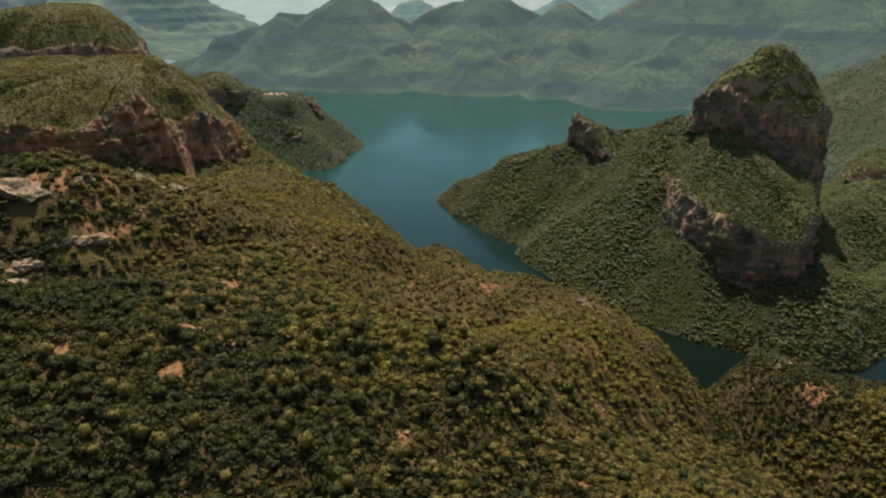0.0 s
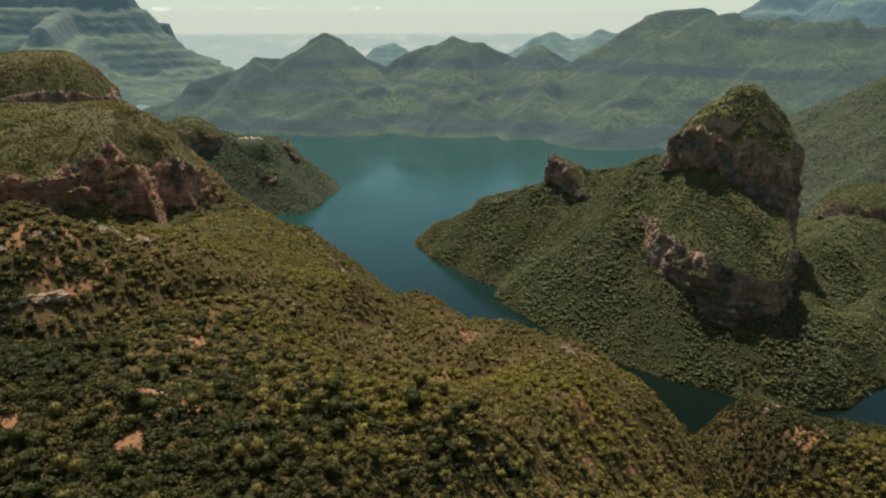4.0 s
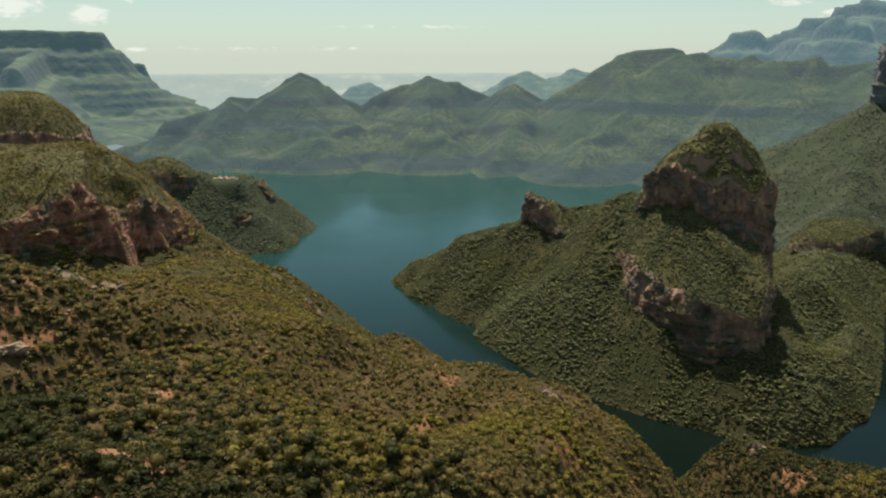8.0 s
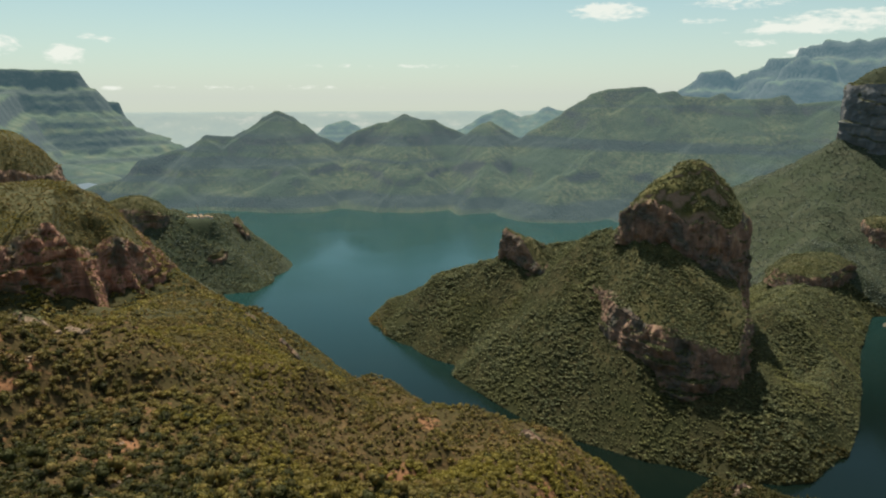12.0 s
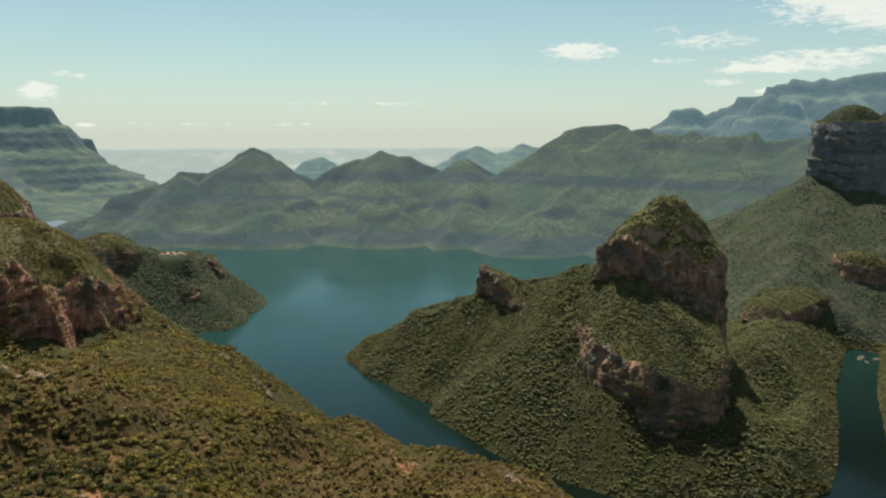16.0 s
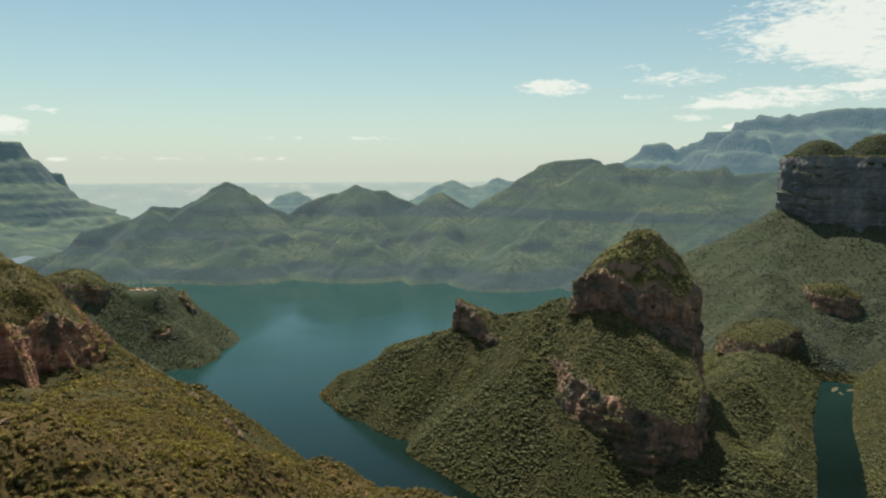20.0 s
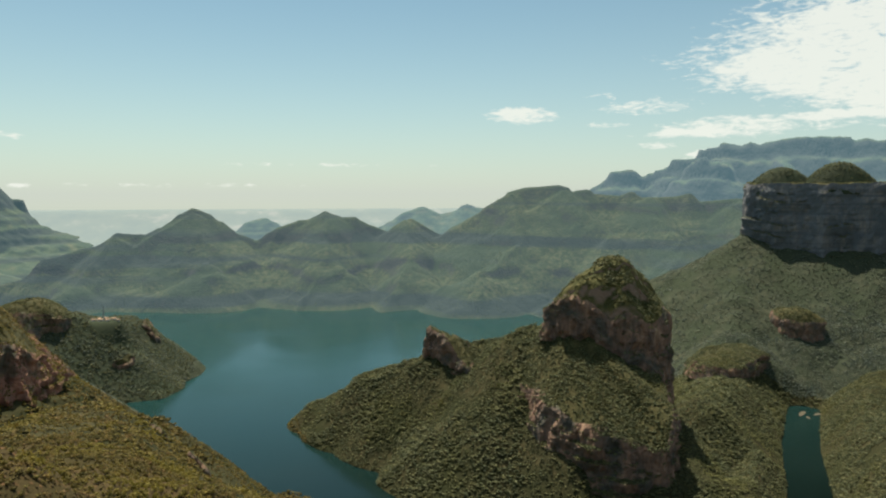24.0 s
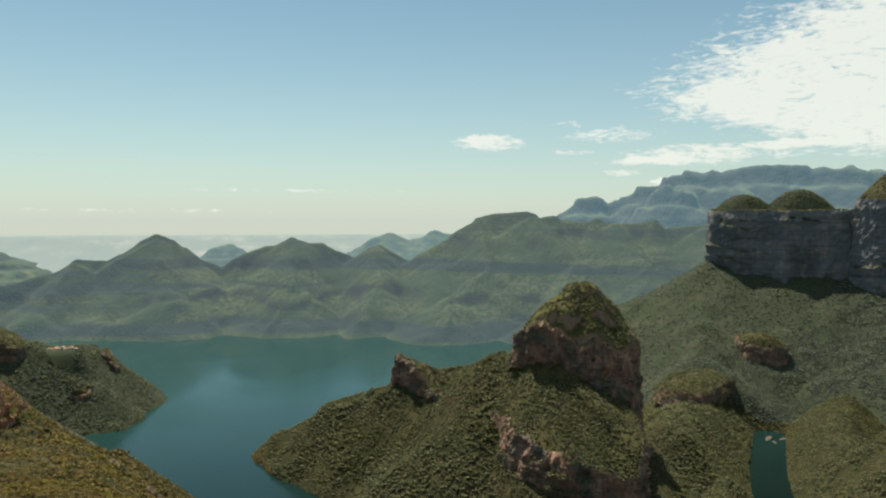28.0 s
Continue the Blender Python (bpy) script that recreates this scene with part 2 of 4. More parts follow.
M_LEAF_DARK = material("forest_leaves", [(0.30, (0.076, 0.093, 0.046)), (0.5, (0.130, 0.142, 0.067)), (0.68, (0.192, 0.187, 0.080))],
                       0.09, 3, 0.7, per_piece=0.35, second=((0.152, 0.154, 0.053), 0.009, 0.5, 0.7), gloss=0.25, thin=0.4, bump=0.6, bump_scale=0.9)
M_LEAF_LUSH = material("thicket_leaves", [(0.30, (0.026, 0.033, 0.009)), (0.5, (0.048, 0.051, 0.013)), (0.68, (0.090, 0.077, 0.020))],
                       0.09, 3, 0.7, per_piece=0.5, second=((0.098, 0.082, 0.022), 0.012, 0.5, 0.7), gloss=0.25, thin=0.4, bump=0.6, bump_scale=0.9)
# paler, bluer leaf colour has the haze over the hills mixed in
M_LEAF_HILL = material("hill_leaves_haze_tint", [(0.30, (0.108, 0.144, 0.116)), (0.5, (0.160, 0.192, 0.148)), (0.68, (0.212, 0.230, 0.164))],
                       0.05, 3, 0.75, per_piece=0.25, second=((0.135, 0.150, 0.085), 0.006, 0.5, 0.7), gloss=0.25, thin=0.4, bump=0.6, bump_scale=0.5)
M_DRY = material("dry_shrub", [(0.30, (0.060, 0.046, 0.022)), (0.5, (0.105, 0.080, 0.036)), (0.7, (0.17, 0.115, 0.055))], 0.12, 3, 0.85, per_piece=0.3, thin=0.3)
# these leaves emit a little blue-green in place of haze over the lake
M_LEAF_FAR = material("far_leaves_haze_glow", [(0.30, (0.035, 0.050, 0.020)), (0.5, (0.065, 0.080, 0.030)), (0.7, (0.11, 0.105, 0.04))],
                      0.02, 3, 0.8, per_piece=0.3, gloss=0.2, haze_glow=((0.10, 0.165, 0.165), 0.22))
M_WHITE = material("white_wall", [(0.3, (0.62, 0.6, 0.55)), (0.7, (0.8, 0.78, 0.72))], 0.8, 4, 0.8)
M_ROOF = material("hut_roof", [(0.3, (0.30, 0.2, 0.13)), (0.7, (0.45, 0.33, 0.22))], 0.8, 4, 0.9)
M_STEEL = material("grey_steel", [(0.3, (0.3, 0.3, 0.3)), (0.7, (0.45, 0.45, 0.45))], 2.0, 3, 0.5)


def water_material():
    mat = bpy.data.materials.new("lake_water")
    mat.use_nodes = True
    tree = mat.node_tree
    link, make = tree.links.new, tree.nodes.new
    s = tree.nodes["Principled BSDF"]
    s.inputs["Base Color"].default_value = (0.004, 0.024, 0.023, 1)
    s.inputs["Roughness"].default_value = 0.16
    s.inputs["IOR"].default_value = 1.33
    s.inputs["Specular IOR Level"].default_value = 0.32
    coord = make("ShaderNodeTexCoord")
    broad = make("ShaderNodeTexNoise")
    broad.inputs["Scale"].default_value, broad.inputs["Detail"].default_value = 0.004, 4
    link(coord.outputs["Object"], broad.inputs["Vector"])
    span = make("ShaderNodeMapRange")
    span.inputs["From Min"].default_value, span.inputs["From Max"].default_value = 0.35, 0.65
    span.inputs["To Min"].default_value, span.inputs["To Max"].default_value = 0.10, 0.22
    link(broad.outputs["Fac"], span.inputs["Value"])
    link(span.outputs[0], s.inputs["Roughness"])
    # painted into the colour: haze and sky sheen far out, shade on the river
    split = make("ShaderNodeSeparateXYZ")
    link(coord.outputs["Object"], split.inputs[0])
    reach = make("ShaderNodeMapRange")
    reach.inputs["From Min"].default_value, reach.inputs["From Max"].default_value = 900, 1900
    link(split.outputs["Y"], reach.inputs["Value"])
    painted_sheen = make("ShaderNodeMix")
    painted_sheen.data_type = "RGBA"
    link(reach.outputs[0], painted_sheen.inputs["Factor"])
    painted_sheen.inputs["A"].default_value, painted_sheen.inputs["B"].default_value = (0.003, 0.0075, 0.0055, 1), (0.0115, 0.047, 0.046, 1)
    link(painted_sheen.outputs["Result"], s.inputs["Base Color"])
    waves = make("ShaderNodeTexNoise")
    waves.inputs["Scale"].default_value, waves.inputs["Detail"].default_value = 0.35, 6
    link(coord.outputs["Object"], waves.inputs["Vector"])
    b = make("ShaderNodeBump")
    b.inputs["Strength"].default_value, b.inputs["Distance"].default_value = 0.3, 0.2
    link(waves.outputs["Fac"], b.inputs["Height"])
    link(b.outputs[0], s.inputs["Normal"])
    return mat


M_WATER = water_material()


# ---- relief ----
def lattice(ix, iy, seed):
    h = (ix.astype(np.int64) * 374761393 + iy.astype(np.int64) * 668265263 + seed * 982451653) & 0xFFFFFFFF
    h = ((h ^ (h >> 13)) * 1274126177) & 0xFFFFFFFF
    return ((h ^ (h >> 16)) & 0xFFFFFF) / float(0xFFFFFF)


def value_noise(x, y, seed=0):
    ix, iy = np.floor(x), np.floor(y)
    fx, fy = x - ix, y - iy
    fx, fy = fx * fx * (3 - 2 * fx), fy * fy * (3 - 2 * fy)
    a, b = lattice(ix, iy, seed), lattice(ix + 1, iy, seed)
    c, d = lattice(ix, iy + 1, seed), lattice(ix + 1, iy + 1, seed)
    return (a * (1 - fx) + b * fx) * (1 - fy) + (c * (1 - fx) + d * fx) * fy * 1.0


def fbm(x, y, size, octaves=4, seed=0):
    total, weight = 0.0, 1.0
    for k in range(octaves):
        total = total + weight * (value_noise(x / size + 13.7 * k, y / size - 7.3 * k, seed + k) - 0.5)
        size, weight = size * 0.5, weight * 0.5
    return total


def ridge(X, Y, line, steps):
    """Height of a ridge: a crest line of (x, y, z), falling away by steps of (distance, slope)."""
    best = np.full(X.shape, -1e4)
    for (x0, y0, z0), (x1, y1, z1) in zip(line, line[1:]):
        dx, dy = x1 - x0, y1 - y0
        s = np.clip(((X - x0) * dx + (Y - y0) * dy) / (dx * dx + dy * dy), 0, 1)
        d = np.hypot(X - x0 - s * dx, Y - y0 - s * dy)
        drop, start, last = 0.0, 0.0, None
        for i, (to, slope) in enumerate(steps):
            drop = drop + slope * np.clip(d - start, 0, to - start)
            start = to
        best = np.maximum(best, z0 + s * (z1 - z0) - drop)
    return best


def soft_max(a, b, k=9.0):
    h = np.clip(0.5 + 0.5 * (a - b) / k, 0, 1)
    return b + (a - b) * h + k * h * (1 - h) * 0.5


NEAR_SPUR = ([(-700, 150, 470), (-420, 290, 388), (-240, 385, 329), (-172, 440, 301), (-88, 500, 254), (-22, 590, 196), (-50, 735, 140)], [(40, 0.22), (900, 0.85)])
NEAR_NOSE = ([(-62, 190, 268), (0, 300, 266), (60, 390, 228), (98, 468, 207), (130, 470, 189), (144, 467, 174)], [(26, 0.25), (900, 1.12)])
NEAR_FLANK = ([(-30, 600, 192), (30, 560, 193), (62, 530, 196), (98, 468, 204)], [(14, 0.3), (900, 1.1)])
NEAR_HOLLOW = ([(-60, 440, 246), (0, 460, 226), (50, 490, 212), (90, 480, 206)], [(40, 0.2), (900, 1.0)])
NEAR_SHOULDER = ([(-500, 60, 380), (-180, 255, 308), (-90, 262, 292), (0, 110, 240)], [(60, 0.22), (900, 0.6)])
NEAR_KNOLL = ([(264, 490, 149), (316, 410, 172), (430, 285, 228), (560, 60, 330)], [(24, 0.25), (900, 1.3)])
BENCH = ([(-130, 320, 290), (-155, 480, 268), (-190, 640, 238), (-218, 800, 207), (-262, 950, 178)], [(60, 0.16), (900, 0.85)])
ROCK_RIDGE = ([(-420, 1020, 165), (-230, 930, 160), (-140, 870, 146), (-84, 850, 118)], [(20, 0.3), (900, 0.85)])
CLIFF_APRON = ([(-1100, 800, 420), (-700, 960, 260), (-500, 1120, 180), (-400, 1180, 165)], [(100, 0.45), (900, 0.85)])
CLIFF_FOOT = ([(-760, 880, 268), (-640, 925, 238), (-526, 955, 216), (-487, 975, 208), (-452, 985, 196), (-414, 1010, 172), (-376, 1035, 160), (-348, 1090, 164)], [(10, 0.3), (900, 0.85)])
DOME_APRON = ([(-1300, 1250, 430), (-900, 1330, 325), (-740, 1345, 290), (-640, 1362, 276), (-600, 1385, 268)], [(14, 0.3), (900, 0.80)])
HUT_SPUR = ([(-740, 1660, 215), (-560, 1760, 182), (-428, 1812, 151), (-384, 1895, 138), (-340, 1938, 76), (-314, 1972, 0)], [(30, 0.15), (900, 0.95)])
HUT_TOE = ([(-428, 1800, 148), (-352, 1745, 84), (-292, 1672, 14)], [(20, 0.3), (900, 0.85)])
LAKE_CREST = ([(-350, 1110, 160), (-293, 1140, 148), (-235, 1110, 130), (-180, 1080, 120), (-128, 1015, 110), (-84, 925, 92)], [(10, 0.3), (900, 0.95)])
PENINSULA = ([(-2, 1450, 0), (55, 1410, 48), (140, 1355, 108), (235, 1292, 152), (328, 1238, 190), (380, 1130, 224), (420, 1030, 215), (450, 955, 105), (625, 1068, 104), (775, 1240, 90)], [(30, 0.4), (900, 0.95)])
FIN_RIDGE = ([(256, 1292, 186), (284, 1256, 184), (312, 1212, 182), (340, 1170, 198), (360, 1115, 228), (367, 1078, 243), (376, 1044, 250)], [(14, 0.4), (900, 1.7)])
FRONT_TOE = ([(372, 905, 90), (405, 868, 84), (440, 850, 84), (480, 862, 84), (515, 905, 82), (545, 970, 80)], [(12, 0.3), (900, 0.98)])
RIGHT_TOE = ([(480, 862, 82), (545, 868, 62), (600, 890, 50), (680, 985, 48)], [(14, 0.3), (900, 0.62)])
SHELF_SIDE = ([(348, 1112, 226), (322, 1066, 186), (322, 1005, 160), (334, 958, 138)], [(14, 0.3), (900, 0.95)])
SADDLE = ([(775, 1240, 90), (900, 1400, 88), (970, 1490, 125), (1060, 1620, 190), (1200, 1760, 280)], [(40, 0.3), (900, 0.68)])
ROUND_HILLS = ([(840, 1985, 50), (1001, 1911, 150), (1149, 1855, 232), (1222, 1806, 335), (1290, 1760, 320), (1480, 1590, 302), (1800, 1300, 340), (2400, 900, 420)], [(900, 0.62)])
RIGHT_BANK = ([(702, 838, 40), (772, 862, 105), (845, 843, 182), (1050, 740, 300), (1500, 500, 430)], [(900, 1.0)])


RIGHT_SHORE = ([(790, 860, 66), (842, 922, 66), (934, 1051, 70), (1030, 1152, 74), (1128, 1243, 90)], [(20, 0.3), (900, 1.0)])
RIVER_ARM = [(590, 765, 0), (668, 855, 0), (754, 972, 0), (843, 1102, 0), (930, 1210, 0), (1005, 1298, 0)]
RIVER_BEND = [(-60, 1350, 0), (10, 1225, 0), (85, 1058, 0), (150, 927, 0), (212, 842, 0), (305, 758, 0), (352, 722, 0), (449, 690, 0), (512, 692, 0), (580, 744, 0)]


def ground_height(X, Y):
    D = np.hypot(X, Y)
    t = np.clip((D - 3100) / 1700, 0, 1)
    h = -18 + 355 * t ** 2.2
    for line, steps in (NEAR_SPUR, NEAR_NOSE, NEAR_FLANK, NEAR_HOLLOW, NEAR_SHOULDER, NEAR_KNOLL, BENCH, ROCK_RIDGE, CLIFF_APRON, CLIFF_FOOT, DOME_APRON, HUT_SPUR, HUT_TOE, LAKE_CREST, PENINSULA, FIN_RIDGE, FRONT_TOE, RIGHT_TOE, SHELF_SIDE, SADDLE, ROUND_HILLS, RIGHT_BANK, RIGHT_SHORE):
        h = soft_max(h, ridge(X, Y, line, steps), 8.0)
    h = np.maximum(h, 150 - 0.35 * (Y + 100))
    # the river keeps its width round the peninsula
    away = -ridge(X, Y, RIVER_ARM, [(6000, 1.0)])
    h = np.minimum(h, -7 + 1.15 * np.maximum(away - 24, 0))
    away = -ridge(X, Y, RIVER_BEND, [(6000, 1.0)])
    h = np.minimum(h, -7 + 1.05 * np.maximum(away - 42, 0))
    land = np.clip((h - 2) / 110, 0.04, 1) * np.clip((3300 - D) / 200, 0, 1)
    h = h + land * (17 * fbm(X, Y, 110, 5, 3) + 5 * fbm(X, Y, 24, 3, 9))
    # level ground round the huts
    w = np.exp(-(np.hypot((X + 416) * 0.8, Y - 1793) / 34) ** 4)
    return h + w * (149.5 + 0.05 * (Y - 1793) - h)


CLEARINGS = [(-114, 350, 8), (-112, 328, 10), (-108, 272, 10), (-102, 241, 9), (-60, 330, 4), (-172, 390, 3), (45, 330, 6), (90, 350, 6), (150, 300, 7), (120, 420, 5), (-200, 420, 4), (62, 262, 6), (-14, 240, 6), (-416, 1793, 16)]
TRAILS = [[(-190, 376), (-187, 369), (-190, 361), (-187, 353)], [(-187, 354), (-177, 371), (-173, 381), (-167, 390)], [(-180, 372), (-172, 362)], [(160, 255), (168, 272), (166, 290)]]


def bare_soil(X, Y):
    """How bare the ground is: clearings, foot trails and thin worn patches."""
    b = 0.0 * X
    for x, y, r in CLEARINGS:
        b = np.maximum(b, 0.75 * np.exp(-((X - x) ** 2 + (Y - y) ** 2) / (0.4 * r * r)))
    for line in TRAILS:
        d = -ridge(X, Y, [(x, y, 0.0) for x, y in line], [(900, 1.0)])
        b = np.maximum(b, 0.62 * np.exp(-(d / 1.1) ** 2))
    near = 0.24 * np.clip((640 - Y) / 160, 0, 1) * np.clip((420 - X) / 160, 0, 1)
    return near + b + 0.5 * np.clip(fbm(X, Y, 30, 4, 55) - 0.36, 0, 1) * 3


def grid_mesh(name, xs, ys, height, mat):
    X, Y = np.meshgrid(xs, ys)
    Z = height(X, Y)
    nx, ny = len(xs), len(ys)
    verts = np.stack([X, Y, Z], -1).reshape(-1, 3)
    i = (np.arange(ny - 1)[:, None] * nx + np.arange(nx - 1)[None, :]).reshape(-1)
    faces = np.stack([i, i + 1, i + 1 + nx, i + nx], 1)
    return new(name, mesh_from(name, verts, faces, mat, True))


def mesh_from(name, verts, faces, mat, smooth=False):
    me = bpy.data.meshes.new(name)
    n, k = faces.shape
    me.vertices.add(len(verts))
    me.vertices.foreach_set("co", np.asarray(verts, dtype=np.float32).ravel())
    me.loops.add(n * k)
    me.loops.foreach_set("vertex_index", faces.astype(np.int32).ravel())
    me.polygons.add(n)
    me.polygons.foreach_set("loop_start", np.arange(0, n * k, k, dtype=np.int32))
    me.polygons.foreach_set("use_smooth", np.full(n, smooth))
    me.materials.append(mat)
    me.update(calc_edges=True)
    return me


def graded(stops):
    """Coordinates from (start, step) stops up to the last start."""
    out = []
    for (a, step), (b, _) in zip(stops, stops[1:]):
        n = max(1, round((b - a) / step))
        out += list(a + (b - a) * np.arange(n) / n)
    return np.array(out + [stops[-1][0]])


ground = grid_mesh("ground", graded([(-4900, 200), (-1500, 30), (-750, 7), (-280, 5), (330, 7), (950, 12), (1700, 60), (4900, 0)]),
                   graded([(-1500, 150), (0, 20), (120, 5), (480, 7), (1500, 10), (2100, 20), (3100, 60), (4950, 0)]), ground_height, M_GROUND)
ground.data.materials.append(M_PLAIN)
ground.data.materials.append(M_HILL)
ground.data.materials.append(M_LITTER)
spots = np.empty(len(ground.data.vertices) * 3, dtype=np.float32)
ground.data.vertices.foreach_get("co", spots)
ground.data.attributes.new("bare", "FLOAT", "POINT").data.foreach_set("value", bare_soil(spots[0::3], spots[1::3]).astype(np.float32))
centres = np.empty(len(ground.data.polygons) * 3, dtype=np.float32)
ground.data.polygons.foreach_get("center", centres)
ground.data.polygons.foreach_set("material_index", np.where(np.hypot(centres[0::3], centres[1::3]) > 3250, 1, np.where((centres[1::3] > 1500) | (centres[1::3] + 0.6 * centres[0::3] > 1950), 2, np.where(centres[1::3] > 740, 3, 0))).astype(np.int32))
tagged(ground, "scrub-covered canyon slopes of dry reddish soil", "ground", kind="structure")
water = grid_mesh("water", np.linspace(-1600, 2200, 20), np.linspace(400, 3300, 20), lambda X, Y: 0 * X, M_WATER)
tagged(water, "calm dark teal reservoir water winding through the canyon", "lake", kind="structure")

# ---- far range across the lake ----
CREST = [(-1300, 3120, 60), (-1163, 3191, 104), (-1066, 3226, 124), (-982, 3252, 190), (-878, 3283, 217), (-780, 3308, 243), (-719, 3322, 282), (-612, 3343, 268), (-553, 3354, 301), (-469, 3367, 358), (-421, 3373, 374),
         (-362, 3380, 358), (-314, 3385, 321), (-242, 3391, 268), (-155, 3396, 246), (-53, 3399, 296), (37, 3400, 328), (75, 3399, 329), (153, 3396, 366), (230, 3392, 333), (282, 3388, 334), (347, 3382, 298),
         (438, 3371, 273), (542, 3356, 321), (632, 3340, 280), (684, 3330, 260), (747, 3316, 292), (811, 3301, 329), (886, 3281, 374), (960, 3260, 415), (996, 3249, 446), (1057, 3229, 464), (1199, 3178, 476),
         (1223, 3169, 468), (1238, 3163, 443), (1315, 3131, 455), (1349, 3117, 433), (1449, 3071, 427), (1492, 3050, 445), (1535, 3028, 417), (1668, 2956, 425), (1707, 2933, 437), (1747, 2909, 401), (2100, 2640, 440)]
FAR_SPURS = [[(-414, 3321, 366), (-330, 3050, 170), (-200, 2900, 20)], [(-724, 3267, 276), (-800, 3000, 120), (-700, 2900, 20)], [(151, 3344, 358), (140, 3020, 190), (0, 2740, 25)],
             [(508, 3309, 318), (480, 2960, 170), (300, 2640, 20)], [(981, 3199, 440), (940, 2900, 250), (680, 2680, 150), (560, 2600, 30)], [(1205, 3120, 458), (1280, 2800, 270), (1000, 2500, 110)],
             [(1542, 2965, 418), (1500, 2600, 240), (1250, 2350, 90)], [(1900, 2750, 430), (1800, 2350, 250)]]


def far_height(X, Y):
    h = ridge(X, Y, CREST, [(16, 0.35), (60, 1.0), (120, 0.8), (260, 0.6), (900, 0.62)])
    away = -ridge(X, Y, [(x, y, 0) for x, y, z in CREST], [(4000, 1.0)])
    for line in FAR_SPURS:
        h = soft_max(h, ridge(X, Y, line, [(60, 0.5), (900, 0.6)]), 22.0)
    # hard bands of rock make steps on the way up
    for level, size in ((150, 13), (265, 11), (380, 8)):
        step = level + 50 * fbm(X, Y, 420, 3, 31 + size)
        h = h + size * (np.tanh((h - step) / 6) - 1) * np.clip(0.7 + 2.5 * fbm(X, Y, 260, 3, size), 0, 1) * 0.6
    n = fbm(X, Y, 210, 6, 21)
    calm = np.clip(h / 60, 0, 1) * (0.16 + 0.84 * np.clip((away - 20) / 160, 0, 1))
    return h + 2 + calm * (34 * n - 24 * np.abs(fbm(X, Y, 150, 5, 25)) + 2)


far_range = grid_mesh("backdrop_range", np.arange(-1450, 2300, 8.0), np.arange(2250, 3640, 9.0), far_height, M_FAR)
tagged(far_range, "green mountain range with a haze glow and pointed peaks across the lake", "mountain", kind="structure")


GENTLE = [(30, 0.2), (1500, 0.42)]
SHEER = [(24, 0.2), (60, 3.4), (110, 0.5), (900, 0.8)]
SCARP = [(30, 0.2), (75, 2.0), (120, 0.5), (190, 1.5), (240, 0.6), (1500, 1.1)]


def back_mountain(name, label, lines, x0, x1, y0, y1, rough, cell=13.0, beds=64.0, mat=None):
    def height(X, Y):
        h = np.full(X.shape, -50.0)
        for steps, line in lines:
            h = np.maximum(h, ridge(X, Y, line, steps))
        h = h + rough * (0.7 * fbm(X, Y, 170, 6, len(name)) - np.abs(fbm(X, Y, 110, 5, 3)) * 1.4) * np.clip(h / 150, 0, 1)
        # beds of hard and soft rock, broken here and there
        hard = np.clip(0.42 + 1.1 * fbm(X, Y, 300, 4, 6), 0, 0.9)
        return h - hard * beds / 6.283 * np.sin(6.283 * h / beds + 2.2 * fbm(X, Y, 400, 4, 4)) * np.clip(h / 150, 0, 1)
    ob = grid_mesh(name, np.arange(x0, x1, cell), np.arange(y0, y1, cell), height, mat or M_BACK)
    return tagged(ob, label, "mountain", kind="structure")


back_mountain("backdrop_plateau", "distant flat-topped mountain with a blue haze glow and a steep cliff end",
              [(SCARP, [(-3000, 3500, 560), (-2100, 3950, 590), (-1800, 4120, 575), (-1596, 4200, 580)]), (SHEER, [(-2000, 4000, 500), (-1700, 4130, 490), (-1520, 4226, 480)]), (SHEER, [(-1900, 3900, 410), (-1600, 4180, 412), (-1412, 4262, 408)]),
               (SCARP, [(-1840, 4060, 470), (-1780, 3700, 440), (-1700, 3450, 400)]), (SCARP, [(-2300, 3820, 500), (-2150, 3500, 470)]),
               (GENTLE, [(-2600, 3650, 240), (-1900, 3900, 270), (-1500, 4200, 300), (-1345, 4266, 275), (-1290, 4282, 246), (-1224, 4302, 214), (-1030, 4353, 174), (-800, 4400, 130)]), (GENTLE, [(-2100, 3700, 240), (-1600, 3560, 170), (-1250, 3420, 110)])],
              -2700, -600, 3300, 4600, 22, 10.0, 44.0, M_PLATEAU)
back_mountain("backdrop_escarpment", "distant escarpment with a blue haze glow under low cloud",
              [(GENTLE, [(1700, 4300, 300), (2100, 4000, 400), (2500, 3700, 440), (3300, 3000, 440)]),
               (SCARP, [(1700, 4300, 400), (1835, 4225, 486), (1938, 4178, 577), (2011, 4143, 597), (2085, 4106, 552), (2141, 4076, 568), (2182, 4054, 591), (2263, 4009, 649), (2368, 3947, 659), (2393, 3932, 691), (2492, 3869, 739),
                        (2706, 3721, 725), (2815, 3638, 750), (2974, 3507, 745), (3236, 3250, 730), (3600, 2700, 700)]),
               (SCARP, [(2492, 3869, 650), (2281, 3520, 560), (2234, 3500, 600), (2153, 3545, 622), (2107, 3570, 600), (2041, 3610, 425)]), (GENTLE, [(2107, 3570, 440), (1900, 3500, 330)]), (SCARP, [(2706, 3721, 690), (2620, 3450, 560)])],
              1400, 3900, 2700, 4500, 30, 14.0)
